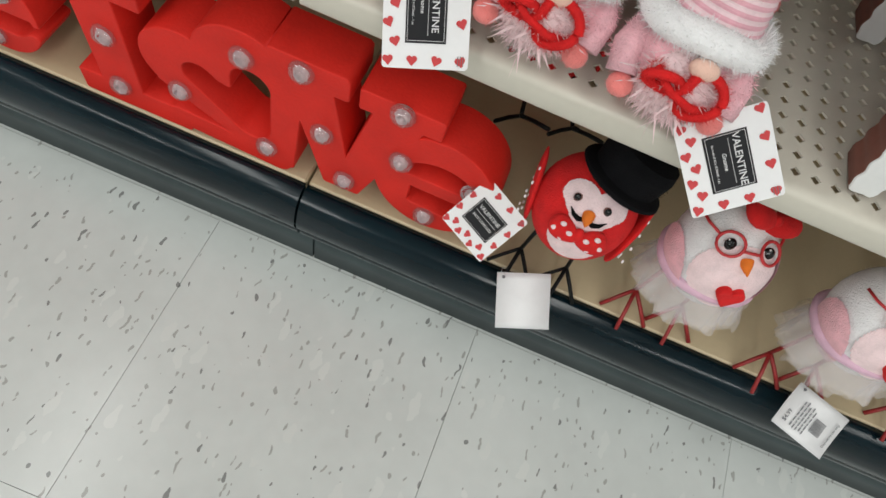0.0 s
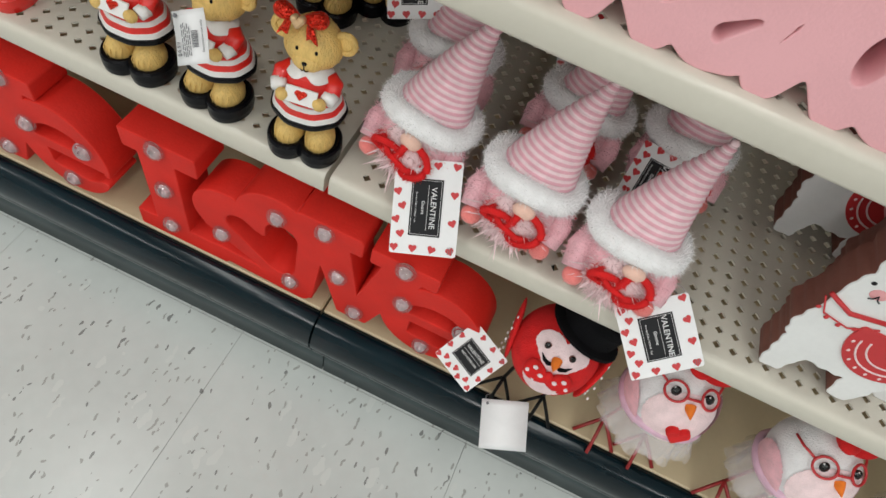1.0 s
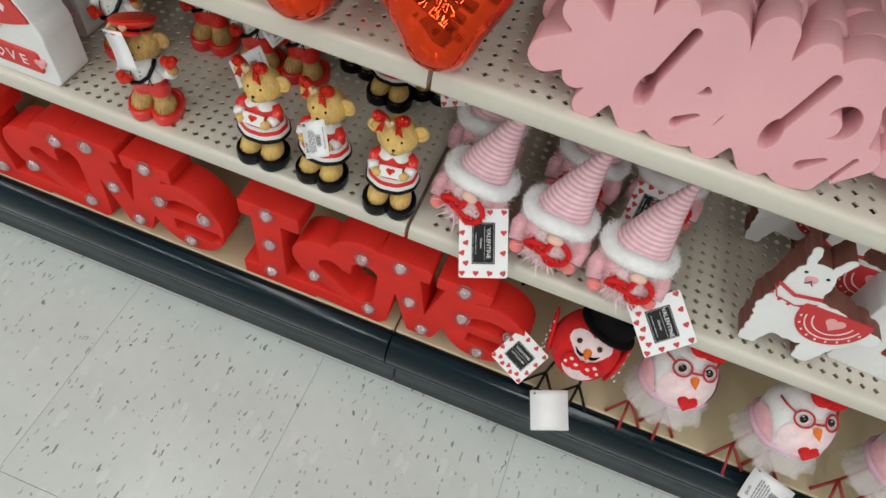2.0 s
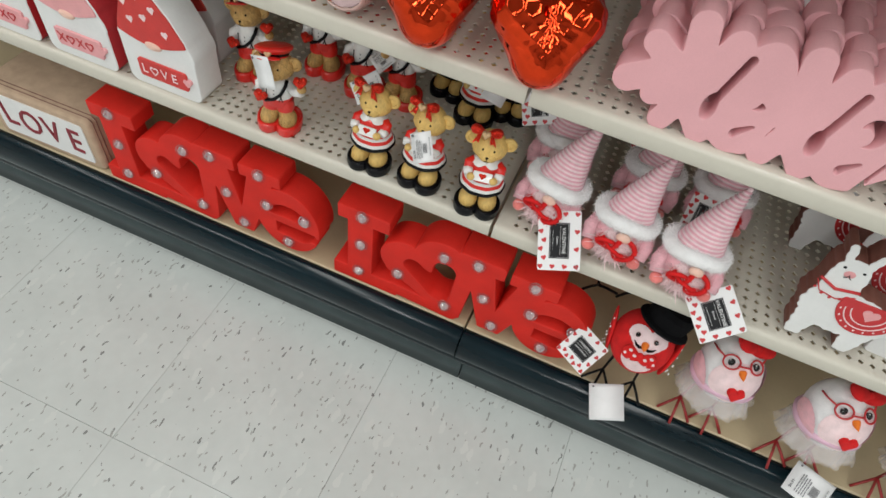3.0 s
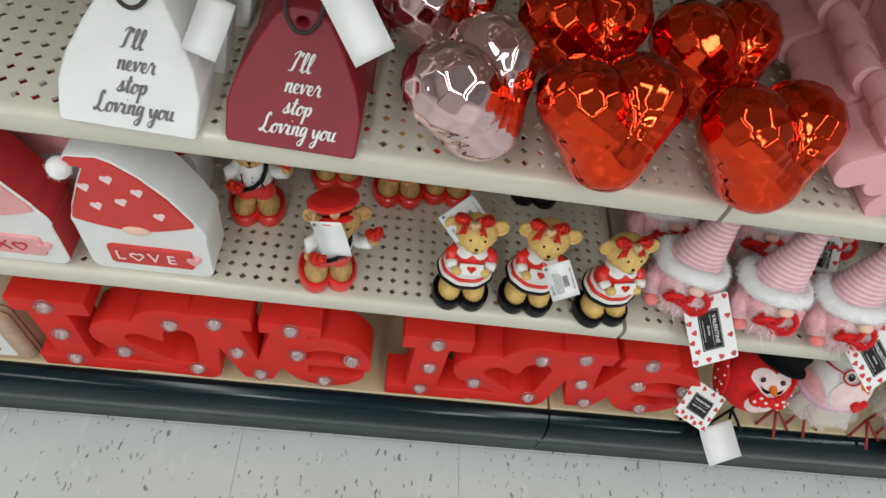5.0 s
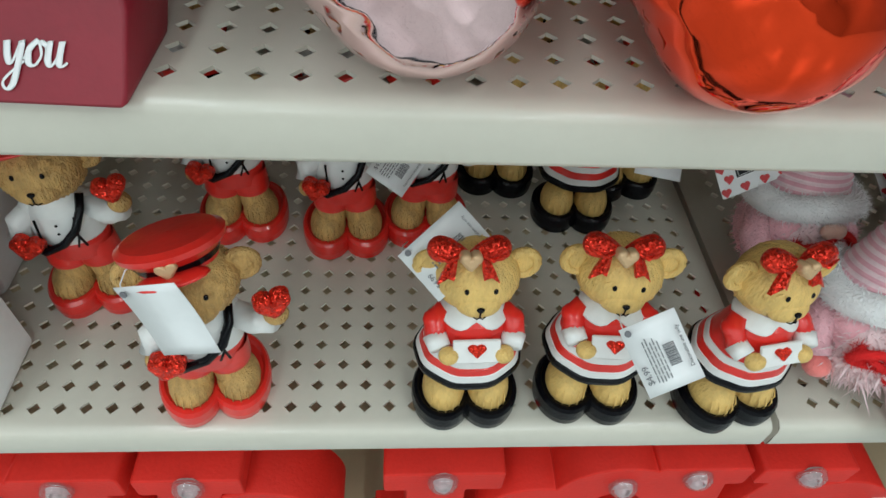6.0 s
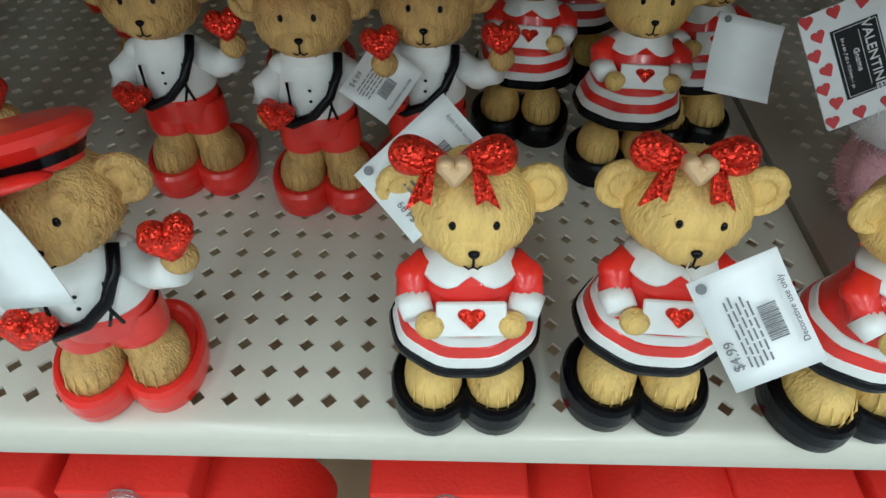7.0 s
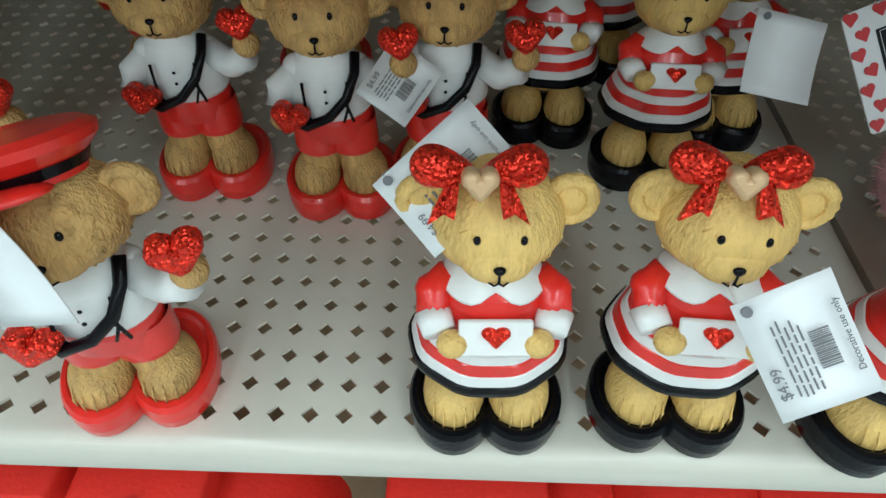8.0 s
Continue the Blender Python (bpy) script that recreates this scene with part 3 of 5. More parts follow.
def love_sign(m, label):
    sign = thing("love_sign", m, label, "letter sign", "red word signs")
    g = Geo()
    g.slab(love_outline, (-0.008, 0.384, -0.002, 0.172), 0.002, 0.0, 0.042, 0.0012)
    part("letters", g, FOAMRED, sign)
    spots = ((0.042, 0.153), (0.041, 0.094), (0.038, 0.031), (0.1, 0.063), (0.163, 0.14), (0.21, 0.152), (0.227, 0.088), (0.176, 0.033),
             (0.249, 0.033), (0.288, 0.153), (0.294, 0.096), (0.356, 0.093), (0.325, 0.03))
    for x, z in spots:
        g = Geo()
        g.lathe([(0.0002, -0.0086), (0.0034, -0.0083), (0.0066, -0.007), (0.009, -0.0047), (0.0101, -0.002), (0.01, 0.0002)], 0, n=16)
        b = part("bulb", g, BULB, sign, "clear round bulb cover", Matrix.Translation((x, 0, z)) @ pose(0, 0, 0, -90, 0, 0) @ pose(0, 0, 0, 180, 0, 0) @ Matrix.Diagonal((1, 1, -1, 1)))
        g = Geo()
        g.ell((0, -0.003, 0), (0.0034, 0.0034, 0.0034), 0, 10, 8)
        g.lathe([(0.0096, 0.0), (0.0088, 0.0014), (0.0068, 0.0014), (0.0062, 0.0)], 0, n=18)
        g.lathe([(0.0046, -0.0004), (0.004, -0.003), (0.0028, -0.0034)], 0, n=12)
        part("bulb_core", g, BULBIN, b)
    return sign


SIGN = pose(-0.114, 0.014, DECK)
sign = love_sign(SIGN, "red foam letter sign with clear bulbs, heart-printed tag hanging from it")
far = copy_thing(sign, pose(-0.518, 0.013, DECK))
tagged(far, "red foam letter sign with clear bulbs, beside a tan box sign")

# tan box sign at the end of the row
box = thing("box_sign", pose(-0.634, 0.014, DECK, 0, 0, 1), "tan burlap box sign with dark red letters on white", "box sign")
g = Geo()
g.slab(lambda x, z: rect(x, z, -0.104, 0.1, 0.0, 0.106, 0.01), (-0.11, 0.11, -0.005, 0.115), 0.003, 0.0, 0.12, 0.006)
part("case", g, TAN, box)
g = Geo()
for y in (0.009, 0.016):
    g.tube([(x, y, z) for x, z in ((-0.1042, 0.004), (-0.1042, 0.1), (-0.098, 0.1062), (0.094, 0.1062), (0.1002, 0.1), (0.1002, 0.004))], 0.0007, 0, 5)
part("seam", g, BROWN, box, "folded seam behind the front edge")
g = Geo()
g.slab(lambda x, z: rect(x, z, -0.088, 0.084, 0.014, 0.092, 0.004), (-0.095, 0.09, 0.01, 0.1), 0.003, -0.0015, 0.001, 0.0)
face = part("face", g, WHITE, box, "white painted face")
for k, (letter, tilt, up) in enumerate((("L", -3, 0.002), ("O", 4, -0.001), ("V", -2, 0.0), ("E", 3, -0.002))):
    put_word("lettering", letter, 0.066, pose(-0.066 + 0.042 * k, -0.002, 0.053 + up, 0, tilt, 0) @ Matrix.Diagonal((0.8, 1, 1, 1)), BURGUNDY, face, 0, 0.0012)


# ---- plush birds on the base deck ----
def wire_leg(geo, hip, ankle, tips, rad=0.0021):
    geo.tube([hip, ankle], rad, 0, 6)
    for t in tips:
        mid = (Vector(ankle) + Vector(t)) / 2 + Vector((0, 0, 0.001))
        geo.tube([ankle, mid, t], rad, 0, 6)


def legs_for(bird, material, spread, z0, ahead=-0.03):
    for s in (-1, 1):
        g = Geo()
        ax = s * spread
        wire_leg(g, (ax * 0.8, 0.0, z0), (ax, -0.004, 0.022), [(ax - 0.026, ahead * 0.7, 0.0017), (ax - 0.006, ahead - 0.012, 0.0017), (ax + 0.022, ahead, 0.0017)])
        part("leg", g, material, bird, "bent wire leg with three toes")


def face_frame(up=38.0, side=0.0):
    """Turns -y, the way the face looks, upwards by some degrees."""
    return Euler((radians(-up), 0, radians(side))).to_matrix().to_4x4()


def on_ball(rx, ry, rz, az, el, out=0.0):
    a, e = radians(az), radians(el)
    d = Vector((math.sin(a) * math.cos(e), -math.cos(a) * math.cos(e), math.sin(e)))
    return Vector((d.x * (rx + out), d.y * (ry + out), d.z * (rz + out)))


def patch(geo, r, az, el, w, h, shape, mi=0, lift=0.0008, n=14):
    """A piece of felt that lies on the ball: shape(u, v) below zero is inside, u and v from -1 to 1."""
    vs, fs, ids = [], [], {}
    inside = lambda i, j: shape(-1 + 2 * (i + 0.5) / n, -1 + 2 * (j + 0.5) / n) < 0
    def vid(i, j):
        if (i, j) not in ids:
            ids[(i, j)] = len(vs)
            vs.append(on_ball(*r, az + w * (-1 + 2 * i / n), el + h * (-1 + 2 * j / n), lift))
        return ids[(i, j)]
    for i in range(n):
        for j in range(n):
            if inside(i, j):
                fs.append((vid(i, j), vid(i + 1, j), vid(i + 1, j + 1), vid(i, j + 1)))
    geo.add(vs, fs, mi, True)


def red_bird(m, label, hatted=True):
    bird = thing("plush_bird", m, label, "plush bird", "plush birds")
    r = (0.045, 0.043, 0.047)
    at = Matrix.Translation((0, 0.0, 0.118)) @ face_frame(38, -4)
    g = Geo()
    g.ell((0, 0, 0), r, 0, 32, 20)
    g.fuzz((0, 0, 0), r, 900, 0.0022, 0, 3)
    body = part("body", g, REDFELT, bird, "round red plush body", at)
    g = Geo()
    patch(g, r, 1, 9, 42, 29, lambda u, v: heart(np.array(u), np.array(v), 0, 0.05, 0.95), 0, 0.001, 64)
    patch(g, r, 2, -31, 35, 27, lambda u, v: u * u + v * v - 1, 0, 0.0006, 40)
    part("face", g, PLUSHPALE, body, "pale felt face and belly")
    for s in (-1, 1):
        g = Geo()
        g.ell(on_ball(*r, 17 * s - 2, 17, 0.001), (0.0038, 0.0016, 0.0038), 0, 14, 8, face_frame(0, 0))
        g.ell(on_ball(*r, 17 * s - 2, 17, 0.0028), (0.003, 0.002, 0.003), 1, 12, 8)
        part("eye", g, [BROWN, EYE], body, "black bead eye")
    g = Geo()
    p = on_ball(*r, 0, 7, 0.0)
    g.lathe([(0.0055, 0), (0.0045, 0.005), (0.0025, 0.01), (0.0003, 0.014)], 0, n=12)
    part("beak", g, ORANGE, body, "orange felt beak", Matrix.Translation(p) @ pose(0, 0, 0, 118, 0, 0))
    g = Geo()
    for s in (-1, 1):
        pts = [on_ball(*r, s * a, e, 0.002) for a, e in ((1, 2), (8, 0), (14, 2), (20, 7))]
        g.tube(pts, [0.0014, 0.0022, 0.0017, 0.0003], 0, 8)
    part("moustache", g, BLACKFELT, body, "black felt moustache")
    tie = Geo()
    for s in (-1, 1):
        tie.ell(on_ball(*r, s * 14, -14, 0.005), (0.0142, 0.0058, 0.0125), 0, 18, 12, pose(0, 0, 0, -12, -s * 10, s * 16).to_3x3().to_4x4(), lambda p, s=s: Vector((p.x, p.y, p.z * (0.75 + 0.25 * p.x * s))))
    tie.ell(on_ball(*r, 0, -12, 0.006), (0.005, 0.005, 0.006), 0)
    for s in (-1, 1):
        for az, el in ((8, -12), (16, -7), (13, -19), (22, -14)):
            tie.ell(on_ball(*r, s * az, el, 0.0102), (0.0028, 0.0012, 0.0021), 1, 10, 6)
    part("bow_tie", tie, [REDFELT, PLUSHPALE], body, "red bow tie with pale dots")
    for s in (-1, 1):
        g = Geo()
        g.ell((s * 0.046, 0.002, -0.002), (0.004, 0.022, 0.034), 0, 12, 12, pose(0, 0, 0, 0, s * 10, 0).to_3x3().to_4x4())
        for k in range(14):
            g.ell((s * (0.0505 - 0.003 * (k % 2)), -0.014 + 0.009 * (k % 4), -0.024 + 0.013 * (k // 3.5)), (0.0012, 0.0018, 0.0018), 1, 6, 4)
        part("wing", g, [REDFELT, PLUSHWHITE], body, "red wing with white dots")
    if hatted:
        g = Geo()
        g.lathe([(0.001, 0.0), (0.032, 0.0), (0.035, 0.002), (0.034, 0.004), (0.027, 0.006), (0.029, 0.02), (0.027, 0.027), (0.012, 0.031), (0.0005, 0.0315)], 0, n=28)
        g.fuzz((0, 0, 0.014), (0.029, 0.029, 0.017), 500, 0.002, 0, 5)
        part("hat", g, BLACKFELT, bird, "soft black felt hat", Matrix.Translation((0.013, 0.01, 0.153)) @ pose(0, 0, 0, -22, 14, 0) @ Matrix.Diagonal((1.12, 1.08, 1.25, 1)))
    legs_for(bird, WIREBLACK, 0.025, 0.08, -0.028)
    return bird


def pink_owl(m, label):
    owl = thing("plush_owl", m, label, "plush owl", "plush owls")
    r = (0.0425, 0.041, 0.048)
    at = Matrix.Translation((0, 0.0, 0.122)) @ face_frame(40, 6)
    g = Geo()
    g.ell((0, 0, 0), r, 0, 32, 20)
    g.fuzz((0, 0, 0), r, 900, 0.0022, 0, 9)
    body = part("body", g, PLUSHWHITE, owl, "round white plush body", at)
    g = Geo()
    patch(g, r, 2, -16, 54, 40, lambda u, v: u * u + v * v - 1, 0, 0.0012, 60)
    part("front", g, PLUSHPALE, body, "pink plush front")
    for s in (-1, 1):
        g = Geo()
        patch(g, r, s * 88, -20, 32, 36, lambda u, v: u * u + v * v - 1, 0, 0.003, 48)
        part("wing", g, PLUSHPINK, body, "pink plush wing")
    g = Geo()
    for s in (-1, 1):
        c = on_ball(*r, 23 * s, 21, 0.003)
        turn = Euler((radians(-21), 0, radians(23 * s))).to_matrix()
        g.tube([Vector(c) + turn @ Vector((0.0105 * math.cos(a), 0, 0.0095 * math.sin(a))) for a in np.linspace(0, 2 * math.pi, 20, False)], 0.0013, 0, 6, True)
        g.tube([on_ball(*r, s * a, 24 + b, 0.003) for a, b in ((37, 2), (55, 8), (72, 14))], 0.0012, 0, 6)
    g.tube([on_ball(*r, a, 18, 0.004) for a in (-10, 0, 10)], 0.0013, 0, 6)
    part("spectacles", g, CARDRED, body, "red round spectacles")
    for s in (-1, 1):
        g = Geo()
        g.ell(on_ball(*r, 23 * s, 21, 0.001), (0.005, 0.0028, 0.005), 0, 14, 8)
        # small white dot: a glint painted onto the bead
        g.ell(on_ball(*r, 23 * s - 3, 24, 0.004), (0.0009, 0.0009, 0.0009), 1, 6, 4)
        part("eye", g, [EYE, PAPER], body, "black bead eye")
    g = Geo()
    g.lathe([(0.0055, 0), (0.0045, 0.004), (0.0024, 0.009), (0.0003, 0.013)], 0, n=12)
    part("beak", g, ORANGE, body, "orange felt beak", Matrix.Translation(on_ball(*r, 0, 10, 0)) @ pose(0, 0, 0, 130, 0, 0))
    g = Geo()
    g.slab(lambda x, z: heart(x, z, 0, 0, 0.0115), (-0.014, 0.014, -0.014, 0.014), 0.0014, -0.0035, 0.003, 0.0015)
    part("heart", g, REDFELT, body, "red felt heart", Matrix.Translation(on_ball(*r, 2, -30, 0.002)) @ pose(0, 0, 0, 28, 0, 0))
    g = Geo()
    for s in (-1, 1):
        g.ell(on_ball(*r, 30 + s * 22, 50 - s * 4, 0.004), (0.0205, 0.008, 0.016), 0, 16, 10, pose(0, 0, 0, -45, s * -14, 25).to_3x3().to_4x4(), lambda p, s=s: Vector((p.x, p.y, p.z * (0.7 + 0.3 * p.x * s))))
    g.ell(on_ball(*r, 30, 50, 0.006), (0.005, 0.005, 0.005), 0)
    part("bow", g, REDFELT, body, "red felt bow")
    rnd = random.Random(4)
    n = 72
    for k, (r1, z1) in enumerate(((0.049, -0.05), (0.043, -0.058), (0.052, -0.044))):
        g, vs = Geo(), []
        for i in range(n):
            a = 2 * math.pi * i / n
            q = 1 + 0.1 * math.sin(9 * a + k) + rnd.uniform(-0.05, 0.05)
            vs += [(0.041 * math.cos(a), 0.038 * math.sin(a), -0.016), (r1 * q * math.cos(a), (r1 - 0.004) * q * math.sin(a), z1 + rnd.uniform(-0.004, 0.004))]
        g.add(vs, [(2 * i, 2 * i + 1, (2 * i + 3) % (2 * n), (2 * i + 2) % (2 * n)) for i in range(n)], 0, True)
        part("skirt_layer", g, TULLE, owl, "thin white tulle skirt", Matrix.Translation((0, 0.0, 0.118)) @ face_frame(14, 0))
    g = Geo()
    g.tube([(0.0415 * math.cos(a), 0.04 * math.sin(a), -0.014 + 0.002 * math.sin(3 * a)) for a in np.linspace(0, 2 * math.pi, 36, False)], 0.0052, 0, 8, True)
    part("ribbon", g, LILAC, owl, "pale lilac ribbon", Matrix.Translation((0, 0.0, 0.118)) @ face_frame(14, 0))
    legs_for(owl, WIRERED, 0.024, 0.08, -0.03)
    return owl


red_bird(pose(0.325, 0.03, DECK, 0, 0, 0) @ Matrix.Diagonal((0.89, 0.89, 0.97, 1)), "red plush bird in black hat and dotted bow tie, wire legs")
fallen = red_bird(pose(0.285, 0.12, DECK + 0.05, -80, 0, 12), "red plush bird fallen over behind the letter sign", False)
fallen.name = "fallen_plush_bird"
owl = pink_owl(pose(0.436, 0.04, DECK, 0, 0, 5) @ Matrix.Diagonal((0.93, 0.93, 0.97, 1)), "pink and white plush owl with red spectacles and tulle skirt")
for k, (x, y, a) in enumerate(((0.57, 0.036, 8), (0.705, 0.04, 0), (0.845, 0.04, 5))):
    copy_thing(owl, pose(x, y, DECK, 0, 0, a))


# ---- resin bears on the middle shelf ----
def bear_head(g, fur, c, turn, hairs=420):
    """Head with ears, a low muzzle and features; faces -y. Heavier at the cheeks than at the crown."""
    old = g.m.copy()
    g.m = old @ Matrix.Translation(c) @ turn
    skull = lambda p: Vector((p.x * (1 - 0.1 * p.z - 0.06 * p.z * p.z), p.y * (1 - 0.06 * p.z), p.z))
    r = (0.0196, 0.0172, 0.0182)
    g.ell((0, 0, 0), r, fur, 32, 20, None, skull)
    g.ell((0, -0.0118, -0.0072), (0.0105, 0.0072, 0.0074), fur, 20, 12)
    for s in (-1, 1):
        # a thick ear with a rolled rim and a hollow in front
        g.tube([(s * 0.0203 + 0.0062 * math.cos(a), -0.0005, 0.0052 + 0.0064 * math.sin(a)) for a in np.linspace(0, 2 * math.pi, 18, False)], 0.0024, fur, 8, True)
        g.ell((s * 0.0203, 0.0006, 0.0052), (0.0068, 0.0028, 0.007), fur, 16, 10)
        g.ell((s * 0.0062, -0.0158, 0.0026), (0.0011, 0.001, 0.0015), 3, 10, 6)
        g.tube([(0, -0.0189, -0.0102), (s * 0.0013, -0.0186, -0.0113), (s * 0.0028, -0.0176, -0.0108)], 0.00034, 3, 5)
    g.ell((0, -0.0189, -0.0056), (0.0023, 0.0013, 0.0014), 3, 12, 6, None, lambda p: Vector((p.x * (0.75 + 0.25 * p.z), p.y, p.z)))
    g.tube([(0, -0.0192, -0.0066), (0, -0.0189, -0.0102)], 0.0004, 3, 5)
    rnd = random.Random(2)
    for k in range(hairs):
        a, e = rnd.uniform(-180, 180), rnd.uniform(-60, 85)
        if abs(a) < 32 and -45 < e < 14:
            continue
        at = lambda az, el, out: skull(on_ball(1, 1, 1, az, el)) * (1 + out)
        p, q = at(a, e, -0.008), at(a + rnd.uniform(-8, 8), e - rnd.uniform(6, 12), -0.004)
        p, q = (Vector((v.x * r[0], v.y * r[1], v.z * r[2])) for v in (p, q))
        g.tube([p, (p + q) * 0.514, q], [0.0001, rnd.uniform(0.00022, 0.00038), 0.0001], fur, 4)
    g.m = old


def ribbon_bow(g, c, mi, heart_mi, s_):
    """Two full glitter loops creased towards a gold heart, with notched tails."""
    for s in (-1, 1):
        rot = pose(0, 0, 0, -14, -s * 8, s * 6).to_3x3().to_4x4()
        loop = lambda p, s=s: Vector((p.x, p.y * (0.72 + 0.28 * p.x * s), p.z * (0.66 + 0.34 * p.x * s) * (1 - 0.16 * math.exp(-(p.y / 0.3) ** 2))))
        g.ell(c + Vector((s * 0.0084, -0.0006, 0.0006)) * s_, (0.0088 * s_, 0.0066 * s_, 0.0078 * s_), mi, 24, 16, rot, loop)
        g.tube([c + Vector((s * 0.003, -0.004, 0.0015)) * s_, c + Vector((s * 0.009, -0.0072, 0.0012)) * s_, c + Vector((s * 0.0138, -0.0056, 0.0034)) * s_], [0.0004, 0.0011 * s_, 0.0004], mi, 6)
        # tail: a folded strip with a swallow cut
        a, b = c + Vector((s * 0.0066, -0.0045, -0.0012)) * s_, c + Vector((s * 0.009, -0.0082, -0.0088)) * s_
        side, out = Vector((0.0031 * s_, 0, 0.0009 * s_ * -s)), Vector((0, -0.0016, 0.0009)) * s_
        vs = []
        for t in (0, 0.35, 0.7, 1.0):
            p, w = a.lerp(b, t), 0.55 + 0.55 * t
            dip = (b - a) * 0.2 * (t == 1.0)
            vs += [p - side * w + dip, p + out - dip * 0.6, p + side * w + dip]
        n = len(vs)
        vs += [v - out * 1.3 for v in vs]
        fs = [(3 * k + e, 3 * k + 3 + e, 3 * k + 4 + e, 3 * k + 1 + e) for k in range(3) for e in range(2)]
        fs += [tuple(n + i for i in f[::-1]) for f in fs]
        rim = [0, 3, 6, 9, 10, 11, 8, 5, 2, 1]
        fs += [(rim[k], rim[(k + 1) % 10], n + rim[(k + 1) % 10], n + rim[k]) for k in range(10)]
        g.add(vs, fs, mi, False)
    old = g.m.copy()
    g.m = old @ Matrix.Translation(c + Vector((0, -0.0072, 0.0004)) * s_) @ pose(0, 0, 0, -24, 0, 0)
    g.slab(lambda x, z: heart(x, z, 0, 0, 0.0047 * s_), (-0.007, 0.007, -0.007, 0.007), 0.0005, -0.0024, 0.003, 0.0016, heart_mi)
    g.m = old


def feet_base(g, shoe, fur, tall, long_=0.0):
    """Two round shoes run together, with big furry feet in them."""
    prof = [(0.0002, 0.0), (0.0146, 0.0), (0.0154, 0.001), (0.016, 0.006), (0.0158, 0.0122), (0.0148, 0.0141), (0.0132, 0.0143), (0.012, 0.013), (0.0002, 0.0128)]
    for s in (-1, 1):
        g.lathe(prof, shoe, (s * 0.0115, long_, 0), 0.99, 1.22 + long_ * 60, 28)
        g.ell((s * 0.0113, -0.0008, 0.0152), (0.0108, 0.0138, tall), fur, 20, 14)
        for k in (-2, -1, 0, 1, 2):
            a = -math.pi / 2 + 0.36 * k
            x, y = s * 0.0113 + 0.0106 * math.cos(a), -0.0015 + 0.014 * math.sin(a)
            g.tube([(x * 0.97 + s * 0.0003, y * 0.8, 0.0222), (x, y, 0.0182), (x, y - 0.0001, 0.0142)], [0.0002, 0.0005, 0.0003], fur, 5)
    g.box((0, 0.004, 0.006), (0.016, 0.026, 0.012), shoe, 0.002)


def girl_bear():
    """One mesh: a bear in a striped dress, holding an envelope."""
    g = Geo()
    feet_base(g, 3, 0, 0.0142)
    feet = len(g.v)
    g.m = Matrix.Translation((0, 0.0075, 0))
    g.ell((0, 0.0, 0.029), (0.018, 0.016, 0.01), 0)
    g.lathe([(0.003, 0.029), (0.0246, 0.0268), (0.0266, 0.0276), (0.027, 0.0298), (0.0264, 0.0316), (0.0256, 0.0321), (0.0246, 0.0355), (0.024, 0.0358), (0.0228, 0.0395), (0.0222, 0.0398),
             (0.021, 0.0428), (0.0204, 0.0431), (0.0196, 0.0447), (0.018, 0.0505), (0.0162, 0.058), (0.0135, 0.065), (0.008, 0.07)],
            [3, 3, 3, 3, 3, 2, 2, 1, 1, 2, 2, 1, 1, 1, 1, 1], (0, 0, 0), 1.0, 0.86, 44, 0.014, 9)
    for s in (-1, 1):
        g.tube([(s * 0.0125, 0.001, 0.0645), (s * 0.0178, -0.003, 0.0595), (s * 0.0182, -0.0105, 0.0535)], [0.0052, 0.0058, 0.0052], 1, 14)
        g.ell((s * 0.0178, -0.003, 0.0595), (0.0059, 0.0059, 0.0059), 1, 12, 8)
        g.tube([(s * 0.0184, -0.009, 0.0545), (s * 0.0162, -0.0155, 0.0528)], [0.0057, 0.005], 2, 14)
        g.ell((s * 0.0124, -0.0188, 0.0516), (0.0049, 0.0042, 0.0046), 0, 14, 10)
    # flat white collar with a notch at the throat
    vs = []
    for q in range(40):
        a = 2 * math.pi * q / 40
        notch = math.exp(-(min(a, 2 * math.pi - a) / 0.3) ** 2)
        for rad, z in ((0.009, 0.0722), (0.0154 - 0.005 * notch, 0.0648 + 0.0048 * notch), (0.016 - 0.005 * notch, 0.0638 + 0.0048 * notch), (0.0142 - 0.005 * notch, 0.0634 + 0.0048 * notch)):
            vs.append((rad * math.sin(a), 0.0005 - 0.9 * rad * math.cos(a), z))
    g.add(vs, [(4 * q + e, 4 * ((q + 1) % 40) + e, 4 * ((q + 1) % 40) + e + 1, 4 * q + e + 1) for q in range(40) for e in range(3)], 2, True)
    old = g.m.copy()
    g.m = old @ Matrix.Translation((0, -0.0185, 0.0552)) @ pose(0, 0, 0, -30, 0, 0)
    g.box((0, 0, 0), (0.0215, 0.002, 0.0125), 2, 0.0005)
    g.slab(lambda x, z: heart(x, z, 0, 0.0002, 0.0042), (-0.006, 0.006, -0.006, 0.006), 0.0006, -0.0022, 0.0, 0.0006, 4)
    g.m = old
    bear_head(g, 0, (0, 0.0065, 0.0855), pose(0, 0, 0, -8, 0, 0), 70)
    ribbon_bow(g, Vector((-0.0062, -0.001, 0.109)), 4, 5, 1.02)
    g.m = Matrix()
    levels, lifted = (0, 0.0128, 0.0268, 0.055, 0.0685, 0.2), (0, 0.0128, 0.034, 0.0628, 0.0712, 0.2)
    low = 0.0143
    g.v = [(x, y, float(np.interp(z, levels, lifted)) if z > low and n >= feet else z) for n, (x, y, z) in enumerate(g.v)]
    return g


